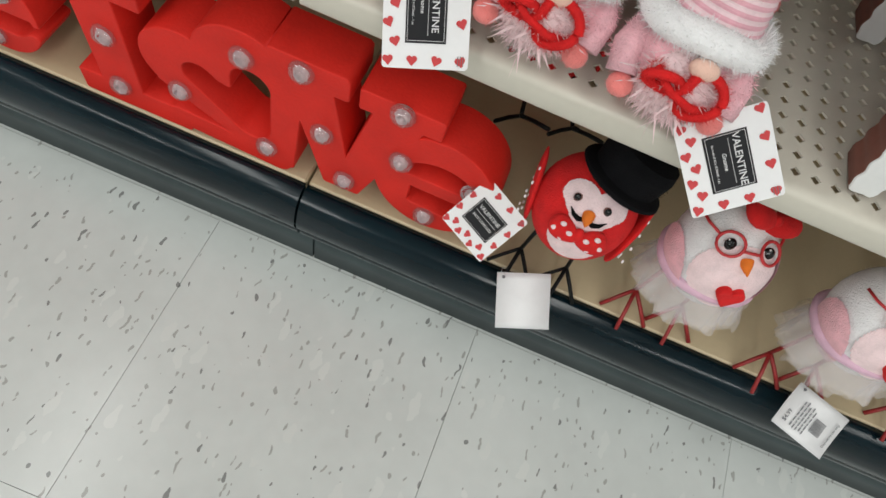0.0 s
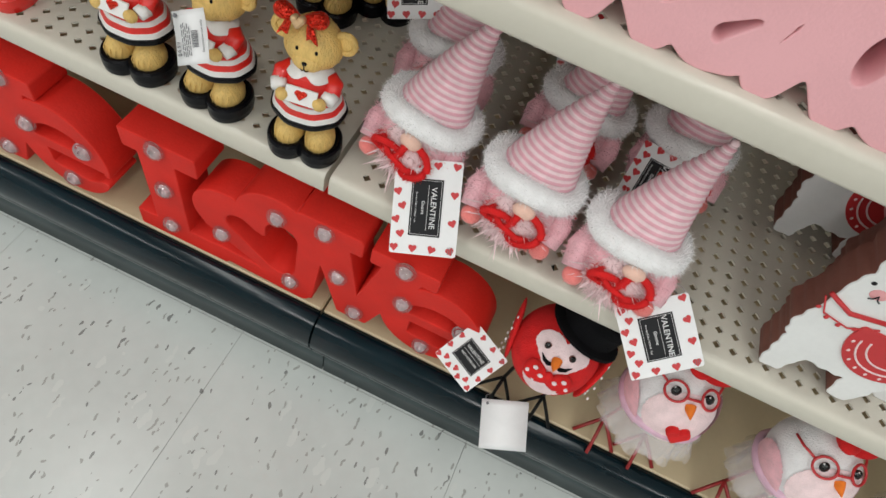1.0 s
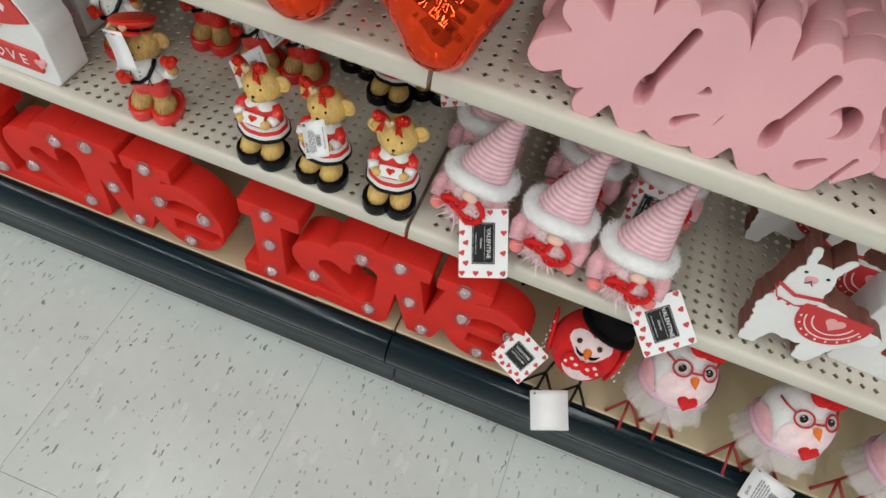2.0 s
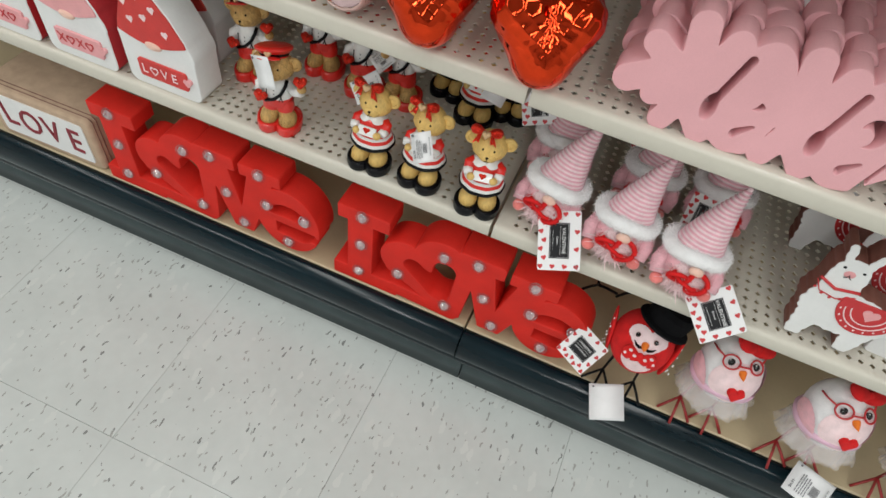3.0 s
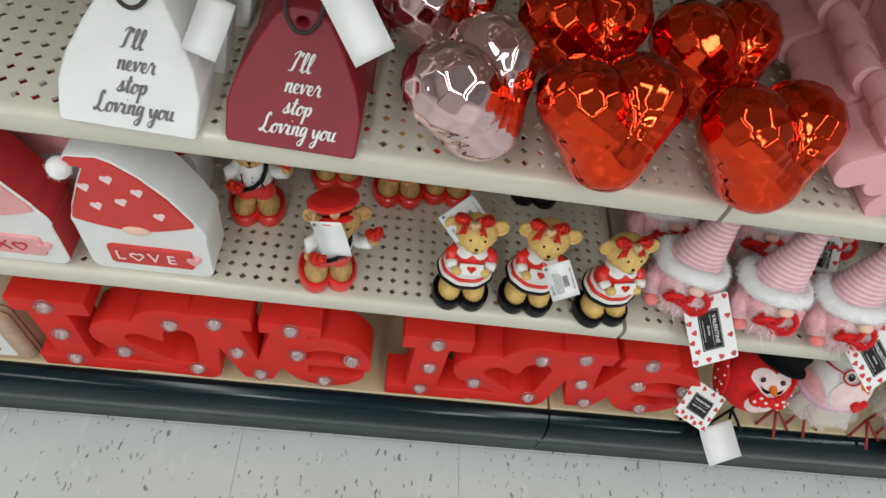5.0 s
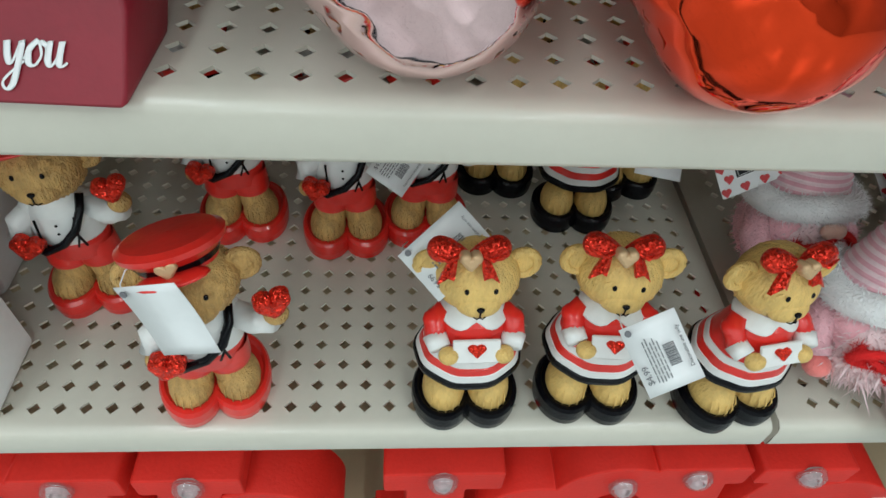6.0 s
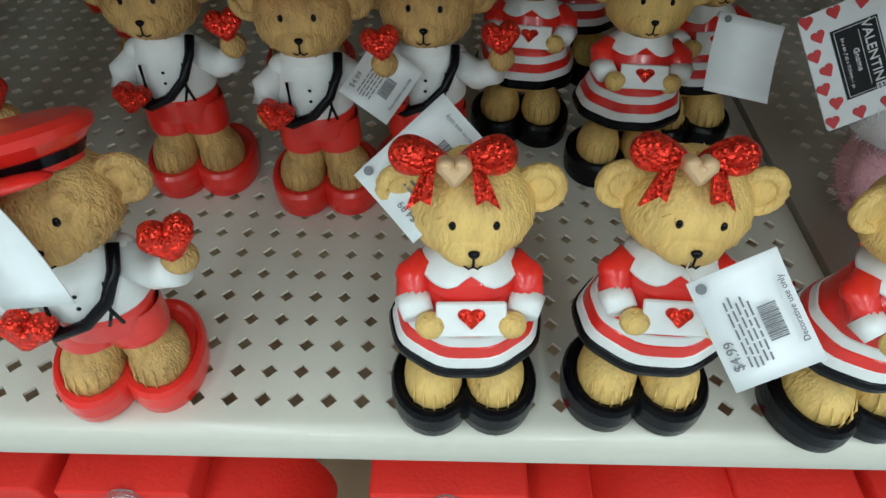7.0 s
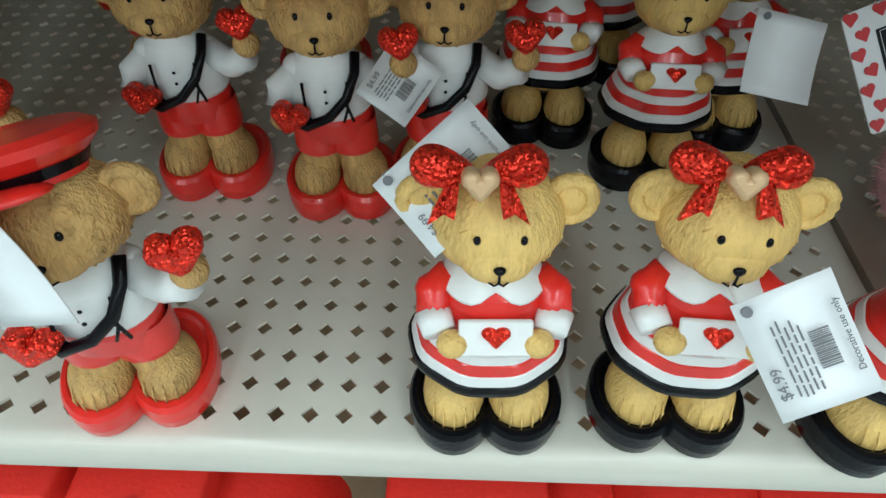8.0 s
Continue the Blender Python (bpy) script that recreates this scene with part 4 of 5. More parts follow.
def boy_bear():
    """One mesh: a bear in cap, white shirt and red shorts, one arm raised with a heart."""
    g = Geo()
    feet_base(g, 1, 0, 0.0138, 0.004)
    feet = len(g.v)
    for s in (-1, 1):
        g.ell((s * 0.0085, 0.001, 0.023), (0.009, 0.0095, 0.014), 0, 16, 10)
        g.lathe([(0.0098, 0.0295), (0.0112, 0.0285), (0.0115, 0.0305), (0.0108, 0.042)], 1, (s * 0.0075, 0.001, 0), 1, 0.95, 20)
    g.lathe([(0.0165, 0.036), (0.0172, 0.044), (0.0165, 0.0475)], 1, (0, 0.001, 0), 1, 0.78, 24)
    g.lathe([(0.0165, 0.0462), (0.0178, 0.048), (0.0172, 0.056), (0.0155, 0.066), (0.0128, 0.0725), (0.0095, 0.0765)], 2, (0, 0.001, 0), 1, 0.8, 28)
    g.tube([(0.011, 0.0, 0.067), (0.0225, -0.004, 0.061), (0.0302, -0.009, 0.067)], [0.0062, 0.0068, 0.006], 2, 12)
    g.ell((0.0225, -0.004, 0.061), (0.0068, 0.0066, 0.0066), 2, 14, 10)
    for s in (-1, 1):
        g.ell((s * 0.0115, 0.0005, 0.0668), (0.0066, 0.0066, 0.0062), 2, 14, 10)
    g.ell((0.032, -0.0105, 0.0745), (0.0056, 0.0052, 0.0062), 0, 14, 10)
    g.tube([(-0.011, 0.0, 0.066), (-0.02, -0.003, 0.058), (-0.0205, -0.007, 0.052)], [0.0062, 0.0066, 0.006], 2, 12)
    g.ell((-0.021, -0.009, 0.0465), (0.0042, 0.004, 0.005), 0, 12, 8)
    old = g.m.copy()
    g.m = old @ Matrix.Translation((0.0312, -0.0135, 0.0845)) @ pose(0, 0, 0, -10, -8, 8)
    g.slab(lambda x, z: heart(x, z, 0, 0, 0.0078), (-0.011, 0.011, -0.011, 0.011), 0.0009, -0.003, 0.004, 0.0022, 4)
    g.m = old @ Matrix.Translation((-0.0155, -0.0175, 0.0515)) @ pose(0, 0, 0, -8, 12, -12)
    g.slab(lambda x, z: heart(x, z, 0, 0, 0.0078), (-0.011, 0.011, -0.011, 0.011), 0.0009, -0.003, 0.004, 0.002, 4)
    g.m = old
    g.tube([(0.0125, -0.003, 0.0755), (0.0122, -0.0092, 0.0695), (0.0085, -0.0142, 0.06), (0.001, -0.0162, 0.0515), (-0.009, -0.0158, 0.0468), (-0.016, -0.01, 0.046)], 0.0021, 3, 8)
    for s in (-1, 1):
        g.tube([(s * 0.009, -0.0115, 0.0665), (s * 0.0085, -0.0145, 0.056), (s * 0.0105, -0.0145, 0.048)], 0.0007, 3, 6)
        g.tube([(s * 0.0085, -0.0148, 0.0545), (s * 0.0065, -0.0152, 0.048)], 0.0006, 3, 6)
    for z in (0.063, 0.058, 0.053):
        g.ell((0.0002, -0.0155 + (z - 0.053) * 0.22, z), (0.0008, 0.0006, 0.0008), 3, 6, 4)
    bear_head(g, 0, (0, 0.001, 0.0925), pose(0, 0, 0, -10, 0, 0))
    # tilted cap
    g.m = Matrix.Translation((-0.003, 0.003, 0.1055)) @ pose(0, 0, 0, -26, -12, 0)
    g.lathe([(0.0155, -0.003), (0.0158, 0.0005), (0.021, 0.0055), (0.0215, 0.008), (0.0185, 0.0098), (0.0003, 0.0108)], 1, (0, 0, 0), 1, 0.95, 28)
    g.lathe([(0.0161, -0.0012), (0.0175, 0.0018)], 3, (0, 0, 0), 1.005, 0.955, 28)
    g.ell((0, -0.0165, -0.0022), (0.0145, 0.008, 0.002), 1, 16, 8)
    g.m = g.m @ Matrix.Translation((0.0, -0.0178, 0.002))
    g.slab(lambda x, z: heart(x, z, 0, 0, 0.0042), (-0.006, 0.006, -0.006, 0.006), 0.0006, -0.002, 0.002, 0.001, 5)
    levels, lifted = (0, 0.0143, 0.0285, 0.0475, 0.074, 0.2), (0, 0.0143, 0.0325, 0.0545, 0.0785, 0.198)
    g.v = [(x, y, float(np.interp(z, levels, lifted)) if n >= feet else z) for n, (x, y, z) in enumerate(g.v)]
    g.m = Matrix()
    return g


GIRL = girl_bear().object("bear_figurine", [YFUR, RRED, RWHITE, RBLACK, GLIT, GOLD])
tagged(GIRL, "painted resin bear figurine in striped dress with glitter bow", "figurine", "dress bears")
GIRL.matrix_basis = pose(-0.0675, 0.0195, MID, 0, 0, 2)
for x, y, a in ((-0.003, 0.0215, -3), (0.0725, 0.0175, 10), (0.014, 0.158, -3), (-0.035, 0.192, -6), (0.054, 0.19, 8), (0.0, 0.25, 4), (0.062, 0.26, -4)):
    copy_thing(GIRL, pose(x, y, MID, 0, 0, a))
BOY = boy_bear().object("bear_figurine", [FUR, RRED, RWHITE, RBLACK, GLIT, GOLD])
tagged(BOY, "painted resin bear figurine in red cap, white shirt and shorts", "figurine", "cap bears")
BOY.matrix_basis = pose(-0.1945, 0.0235, MID + 0.0008, 2.5, 4, 13)
for x, y, a in ((-0.1345, 0.1335, 4), (-0.2, 0.145, 6), (-0.085, 0.143, -2), (-0.271, 0.089, 8), (-0.16, 0.24, 0), (-0.25, 0.235, 6)):
    copy_thing(BOY, pose(x, y, MID, 0, 0, a))


def tag_through(tl, tr, bl, label, bars=True):
    """A price tag whose corners are given in the world."""
    tl, tr, bl = Vector(tl), Vector(tr), Vector(bl)
    xa, za = (tr - tl).normalized(), (tl - bl).normalized()
    if (tl - bl).length > 1.5 * (tr - tl).length:
        xa = (xa - za * xa.dot(za)).normalized()
    else:
        za = (za - xa * za.dot(xa)).normalized()
    ya = za.cross(xa)
    m = Matrix((xa, ya, za)).transposed().to_4x4()
    m.translation = (tr + bl) / 2
    return price_tag(m, (tr - tl).length, (tl - bl).length, label, bars)


tag_through((-0.011, 0.0, 0.473), (0.01, 0.004, 0.484), (0.002, -0.02, 0.451), "white paper price tag hanging from a dress bear")
tag_through((-0.206, 0.002, 0.496), (-0.1815, -0.002, 0.5043), (-0.1965, -0.004, 0.4605), "blank white paper tag on a cap bear", False)
tag_through((-0.103, 0.035, 0.478), (-0.077, 0.05, 0.497), (-0.085, 0.02, 0.465), "white paper price tag behind a dress bear")
tag_through((-0.108, 0.134, 0.469), (-0.088, 0.1245, 0.4595), (-0.1187, 0.1168, 0.4518), "white paper price tag between the cap bears")
tag_through((0.031, 0.135, 0.482), (0.059, 0.135, 0.476), (0.029, 0.115, 0.458), "blank white paper tag on a bear behind", False)


# ---- plush gnomes ----
def gnome_doll():
    """One mesh: a round plush gnome with fur brim, knitted pointed hat and a red twisted cord."""
    g = Geo()
    g.ell((0, 0, 0.034), (0.037, 0.033, 0.036), 0, 28, 18)
    g.fuzz((0, 0, 0.034), (0.037, 0.033, 0.036), 1500, 0.005, 0, 1)
    g.ell((0, -0.012, 0.03), (0.028, 0.026, 0.03), 1, 22, 14)
    g.fuzz((0, -0.012, 0.03), (0.028, 0.026, 0.03), 2200, 0.0085, 1, 2, None, lambda d: d.y < 0)
    g.fuzz((0, -0.014, 0.026), (0.026, 0.024, 0.024), 130, 0.02, 1, 6, None, lambda d: d.y < -0.2 and d.z < 0.1)
    for s in (-1, 1):
        g.tube([(s * 0.029, -0.002, 0.05), (s * 0.036, -0.013, 0.034), (s * 0.034, -0.022, 0.02)], [0.0095, 0.0105, 0.0095], 0, 14)
        g.fuzz((s * 0.034, -0.013, 0.034), (0.011, 0.013, 0.019), 420, 0.0045, 0, 60 + s)
        g.ell((s * 0.031, -0.025, 0.014), (0.0085, 0.008, 0.0078), 2, 16, 10)
        g.fuzz((s * 0.031, -0.025, 0.014), (0.0085, 0.008, 0.0078), 200, 0.0025, 2, 70 + s)
    n = 40
    ring = [(0.0345 * math.cos(a), 0.0315 * math.sin(a), 0.062 + 0.002 * math.sin(3 * a)) for a in np.linspace(0, 2 * math.pi, n, False)]
    g.tube(ring, 0.0096, 3, 12, True)
    for k, p in enumerate(ring):
        g.fuzz(p, (0.0096, 0.0096, 0.0096), 190, 0.0046, 3, 20 + k)
    g.ell((0.003, -0.036, 0.049), (0.0095, 0.006, 0.0065), 4, 16, 10)
    # the hat: stacked knitted rolls that lean
    prof, centre = [], []
    steps = 76
    for j in range(steps + 1):
        t = j / steps
        prof.append(0.0305 * (1 - t) ** 0.95 + 0.003 + 0.0006 * math.sin(2 * math.pi * t * 19))
        centre.append((0.005 * t + 0.011 * t * t, 0.002 * t, 0.058 + 0.1 * t))
    m_ = 28
    for j in range(steps):
        vs = []
        for q in (j, j + 1):
            for i in range(m_):
                a = 2 * math.pi * i / m_
                vs.append((centre[q][0] + prof[q] * math.cos(a), centre[q][1] + prof[q] * 0.9 * math.sin(a), centre[q][2]))
        g.add(vs, [(i, (i + 1) % m_, m_ + (i + 1) % m_, m_ + i) for i in range(m_)], 5 if math.sin(2 * math.pi * (j + 0.5) / steps * 19) > 0 else 7, True)
    g.ell(centre[-1], (prof[-1] + 0.0004, prof[-1], 0.003), 7, 12, 8)
    # twisted cord: a pretzel
    cord = []
    for k in range(64):
        a = 2 * math.pi * k / 64
        cord.append((0.019 * math.sin(a) - 0.0055 * math.sin(3 * a), -0.0375 - 0.0025 * math.cos(3 * a), 0.0335 + 0.0095 * math.sin(2 * a) + 0.006 * math.cos(a)))
    g.tube(cord, 0.003, 6, 8, True)
    bar_ = [(-0.021, -0.034, 0.039), (-0.008, -0.041, 0.031), (0.008, -0.041, 0.026), (0.02, -0.034, 0.024)]
    g.tube(bar_, 0.0026, 6, 8)
    for k, p in enumerate(bar_ + [(-0.016, -0.039, 0.034), (0.0, -0.042, 0.028), (0.0145, -0.038, 0.025)]):
        g.fuzz(p, (0.0045, 0.003, 0.0035), 90, 0.0034, 6, 300 + k)
    for k, p in enumerate(cord[::2]):
        g.fuzz(p, (0.003, 0.003, 0.003), 90, 0.0034, 6, 90 + k)
    g.v = [(x * 0.86, y * 0.86, z * 0.84) for x, y, z in g.v]
    return g


KNITPALE = mat("pale_pink_knit", (0.88, 0.66, 0.69), 0.95, 0, 0.1, 120, 0.5, 900, 0.3)
KNITPINK = mat("rose_knit", (0.8, 0.42, 0.49), 0.95, 0, 0.1, 120, 0.5, 900, 0.3)
GNOME = gnome_doll().object("gnome_doll", [PLUSHPINK, PLUSHPALE, CORAL, PLUSHWHITE, SKIN, KNITPINK, REDFELT, KNITPALE])
tagged(GNOME, "pink plush gnome doll with striped knitted hat and fur brim", "doll", "plush gnomes")
GNOME.matrix_basis = pose(0.232, 0.025, MID + 0.005, -16, 4, 0)
for x, y, a in ((0.311, 0.017, 4), (0.147, 0.038, -8), (0.138, 0.112, 8), (0.245, 0.115, -4), (0.33, 0.125, 10)):
    copy_thing(GNOME, pose(x, y, MID + 0.005, -16, 4, a))

lines = (("VALENTINE", 0.22, 0.0056), ("Gnome", -0.1, 0.0032), ("5in x 6in (7.62 x 15.24cm) - 1 pc", -0.32, 0.0016))


def card_at(name, tl, tr, bl, label, words, rows=7):
    tl, tr, bl = Vector(tl), Vector(tr), Vector(bl)
    xa = (tr - tl).normalized()
    za = tl - bl
    za = (za - xa * za.dot(xa)).normalized()
    m = Matrix((xa, za.cross(xa), za)).transposed().to_4x4()
    m.translation = (tr + bl) / 2
    w, h = (tr - tl).length, (tl - bl).length
    return hearts_card(name, m, w, h, rows, label, words)


card_at("hang_tag", (0.1409, 0.0148, 0.4176), (0.1849, 0.027, 0.4278), (0.169, -0.0312, 0.3794), "white heart-printed hang tag on a pink gnome", lines)
card_at("hang_tag", (0.324, -0.005, 0.396), (0.363, 0.0196, 0.4163), (0.356, -0.0364, 0.3698), "white heart-printed hang tag, crooked below a pink gnome", lines)
card_at("hang_tag", (0.227, -0.0122, 0.218), (0.249, 0.0215, 0.246), (0.268, -0.0295, 0.2035), "small heart-printed hang tag tied to the letter sign", (("VALENTINE", 0.22, 0.0043), ("HOT LOVE LED", -0.12, 0.003)), 7)
card_at("hang_tag", (0.2, 0.2, 0.45), (0.245, 0.21, 0.46), (0.222, 0.15, 0.41), "heart-printed hang tag behind the gnomes", lines)
card_at("hang_tag", (0.3, 0.112, 0.44), (0.337, 0.1098, 0.4382), (0.292, 0.075, 0.409), "heart-printed hang tag half hidden by a gnome hat", lines)
card_at("hang_tag", (0.065, 0.14, 0.475), (0.104, 0.15, 0.488), (0.088, 0.115, 0.44), "heart-printed hang tag at the bay seam", lines)
tag_through((0.2855, -0.0105, 0.1605), (0.329, 0.004, 0.1688), (0.31, -0.047, 0.14), "blank white paper tag hanging over the bumper", False)
tag_through((0.579, 0.012, 0.157), (0.631, -0.002, 0.152), (0.566, -0.026, 0.139), "white paper tag with bar code at an owl's feet")


def leaning(deg, sx=1.0, sz=1.0):
    """Leans a flat piece back while its foot stays flat on the shelf."""
    m = Matrix.Diagonal((sx, 1, 1, 1))
    m[1][2], m[2][2] = math.tan(radians(deg)) * sz, sz
    return m


# ---- wooden gnome blocks on the middle shelf ----
def gnome_block_outline(x, z):
    body = rect(x, z, 0.0, 0.114, 0.0, 0.078, 0.012)
    hat = convex(x, z, [(0.0, 0.07), (0.114, 0.062), (0.107, 0.086), (0.091, 0.113), (0.072, 0.135), (0.054, 0.149), (0.043, 0.153), (0.033, 0.148), (0.02, 0.122), (0.006, 0.09)])
    return smin(smin(body, hat, 0.006), bar(x, z, 0.04, 0.146, 0.022, 0.145, 0.006), 0.004)


def gnome_block(m, label, side, hat_mat, plaque_mat, word, dots):
    block = thing("gnome_block", m, label, "wooden ornament", "wooden gnome blocks")
    span = (-0.006, 0.122, -0.004, 0.164)
    g = Geo()
    g.slab(gnome_block_outline, span, 0.003, 0.0, 0.042, 0.0015, 0, 1)
    part("block", g, [WHITE, side], block)
    g = Geo()
    g.slab(lambda x, z: mx(gnome_block_outline(x, z) + 0.0016, -(z - 0.078 + 0.02 * np.cos((x - 0.05) * 30) * 0.6)), span, 0.002, -0.002, 0.001, 0.0006)
    hat = part("hat", g, hat_mat, block, "painted pointed hat")
    if dots:
        for x, z in ((0.03, 0.096), (0.052, 0.104), (0.08, 0.09), (0.047, 0.13), (0.026, 0.118), (0.068, 0.118)):
            g = Geo()
            g.slab(lambda u, w: heart(u, w, 0, 0, 0.005), (-0.006, 0.006, -0.006, 0.006), 0.0012, -0.0006, 0.0, 0, back=False)
            part("heart", g, PLUSHPALE, hat, "", Matrix.Translation((x, -0.002, z)) @ pose(0, 0, 0, 0, -10, 0))
    g = Geo()
    g.ell((0.014, -0.003, 0.139), (0.009, 0.0085, 0.009), 0)
    g.fuzz((0.014, -0.003, 0.139), (0.009, 0.0085, 0.009), 300, 0.0025, 0, 8)
    part("pompom", g, PLUSHWHITE, block, "white fluffy pompom")
    g = Geo()
    g.ell((0.055, -0.001, 0.067), (0.013, 0.004, 0.006), 0, 16, 8)
    part("nose", g, SKIN, block, "peach nose")
    g = Geo()
    g.slab(lambda x, z: rect(x, z, 0.022, 0.098, 0.016, 0.042, 0.003), (0.018, 0.102, 0.012, 0.046), 0.0025, -0.003, 0.0, 0.0008)
    plaque = part("plaque", g, plaque_mat, block, "small painted name board")
    for k, letter in enumerate(word):
        at = Matrix.Translation((0.032 + 0.0155 * k, -0.0036, 0.029))
        ink = PLUSHPALE if dots else CARDRED
        if letter == "O":
            # the o is drawn as an open heart
            q = Geo()
            q.slab(lambda x, z: mx(heart(x, z, 0, 0, 0.0068), -heart(x, z, 0, 0, 0.0046)), (-0.009, 0.009, -0.009, 0.009), 0.0008, -0.0004, 0.0, 0, back=False)
            part("heart_letter", q, ink, plaque, "", at)
        else:
            put_word("lettering", letter, 0.018, at, ink, plaque)
    g = Geo()
    g.slab(lambda x, z: heart(x, z, 0.099, 0.029, 0.0065), (0.09, 0.108, 0.02, 0.038), 0.0012, -0.004, 0.0, 0.0008)
    part("small_heart", g, PINKPAINT, block)
    return block


gnome_block(pose(-0.399, 0.008, MID) @ Matrix.Diagonal((0.92, 1, 1, 1)), "white wooden gnome block with red heart-dotted hat", WHITE, WARMRED, WARMRED, "LOVE", True)
gb = gnome_block(pose(-0.522, 0.006, MID) @ Matrix.Diagonal((0.92, 1, 1, 1)), "dark red wooden gnome block with pink hat", DARKRED, PINKPAINT, PINKPAINT, "XOXO", False)
for x, y in ((-0.642, 0.006), (-0.762, 0.006), (-0.512, 0.075), (-0.634, 0.075)):
    copy_thing(gb, pose(x, y, MID))
gw = gnome_block(pose(-0.434, 0.085, MID), "white wooden gnome block standing in the second row", WHITE, WARMRED, WARMRED, "LOVE", True)


# ---- wooden llamas ----
def llama_outline(x, z):
    body = oval(x, z, 0.058, 0.052, 0.05, 0.03)
    neck = bar(x, z, 0.031, 0.06, 0.031, 0.1, 0.0195)
    head = rect(x, z, 0.013, 0.049, 0.09, 0.126, 0.0165)
    ears = mn(bar(x, z, 0.02, 0.122, 0.016, 0.139, 0.0045), bar(x, z, 0.042, 0.122, 0.047, 0.138, 0.0045))
    legs = mn(convex(x, z, [(0.016, 0.0), (0.032, 0.0), (0.044, 0.04), (0.012, 0.04)]), convex(x, z, [(0.072, 0.0), (0.088, 0.0), (0.1, 0.04), (0.066, 0.04)]))
    tail = bar(x, z, 0.1, 0.062, 0.116, 0.058, 0.009)
    wool = 0.0009 * np.sin(x * 520) * np.sin(z * 480)
    return mn(mn(smin(smin(body, neck, 0.012), head, 0.004), legs), mn(ears, tail)) + wool


def llama(m, label):
    ob = thing("llama_ornament", m, label, "wooden ornament", "wooden llamas")
    span = (-0.006, 0.132, -0.004, 0.156)
    g = Geo()
    g.slab(llama_outline, span, 0.0022, 0.0, 0.03, 0.001, 0, 1)
    part("cutout", g, [WHITE, BROWN], ob, "white front with brown sides")
    g = Geo()
    g.slab(lambda x, z: mx(oval(x, z, 0.075, 0.07, 0.033, 0.036), z - 0.078), (0.03, 0.12, 0.02, 0.1), 0.002, -0.0016, 0.0005, 0.0003)
    saddle = part("saddle_cloth", g, CARDRED, ob, "red saddle cloth with pale trim")
    g = Geo()
    g.slab(lambda x, z: heart(x, z, 0.077, 0.064, 0.009), (0.06, 0.09, 0.05, 0.08), 0.0014, -0.0022, -0.0014, 0.0)
    part("heart", g, PINKPAINT, saddle)
    g = Geo()
    for q in (0.018, 0.024):
        g.tube([(0.075 + q * 1.05 * math.cos(a), -0.0017, 0.07 + q * 1.15 * math.sin(a)) for a in np.linspace(-3.0, -0.14, 16)], 0.0008, 0, 5)
    for k in range(9):
        a = -2.9 + 0.33 * k
        g.ell((0.075 + 0.0292 * math.cos(a), -0.0017, 0.07 + 0.032 * math.sin(a)), (0.0012, 0.0006, 0.0016), 0, 6, 4)
    part("trim_lines", g, PLUSHPALE, saddle)
    g = Geo()
    g.tube([(0.008, -0.0008, 0.092), (0.028, -0.0012, 0.083), (0.052, -0.0008, 0.088)], 0.0018, 0, 6)
    g.tube([(0.007, -0.0006, 0.088), (0.016, -0.001, 0.074), (0.036, -0.001, 0.07), (0.052, -0.0006, 0.08)], 0.0007, 0, 5)
    for k in range(5):
        g.ell((0.01 + 0.01 * k, -0.001, 0.08 - 0.011 * math.sin((k + 0.4) / 4.6 * 3.1)), (0.0018, 0.0008, 0.0018), 0, 8, 5)
    part("collar", g, CARDRED, ob, "red painted collar with tassels")
    g = Geo()
    g.ell((0.03, -0.0002, 0.106), (0.006, 0.0008, 0.0048), 0, 16, 6)
    part("muzzle", g, PINKPAINT, ob, "pink blushed muzzle")
    for s in (-1, 1):
        g = Geo()
        g.ell((0.031 + s * 0.01, -0.0002, 0.113), (0.0019, 0.0008, 0.0016), 0, 10, 5)
        part("eye", g, CARDBLACK, ob)
    g = Geo()
    g.tube([(0.026, -0.0014, 0.101), (0.0285, -0.0016, 0.1025), (0.03, -0.0016, 0.106), (0.0315, -0.0016, 0.1025), (0.034, -0.0014, 0.101)], 0.0005, 0, 5)
    part("mouth", g, CARDBLACK, ob)
    return ob


lam = llama(pose(0.418, 0.014, MID + 0.004, -6, 0, 0) @ Matrix.Scale(0.92, 4), "white wooden llama with red saddle cloth and brown sides")
copy_thing(lam, pose(0.455, 0.08, MID + 0.004, -6, 0, 0))
copy_thing(lam, pose(0.415, 0.14, MID + 0.004, -6, 0, 0))

sign_box = thing("block_sign", pose(0.565, 0.03, MID, -8, 0, -3), "white wooden block sign with burgundy panel beside the llama", "wooden ornament")
g = Geo()
g.slab(lambda x, z: rect(x, z, -0.045, 0.06, 0.0, 0.085, 0.002), (-0.05, 0.065, -0.003, 0.09), 0.003, 0.0, 0.045, 0.0015)
part("block", g, WHITE, sign_box)
g = Geo()
g.slab(lambda x, z: rect(x, z, -0.012, 0.056, 0.03, 0.08, 0.001), (-0.02, 0.06, 0.02, 0.085), 0.003, -0.001, 0.001)
part("panel", g, BURGUNDY, sign_box, "burgundy painted panel")


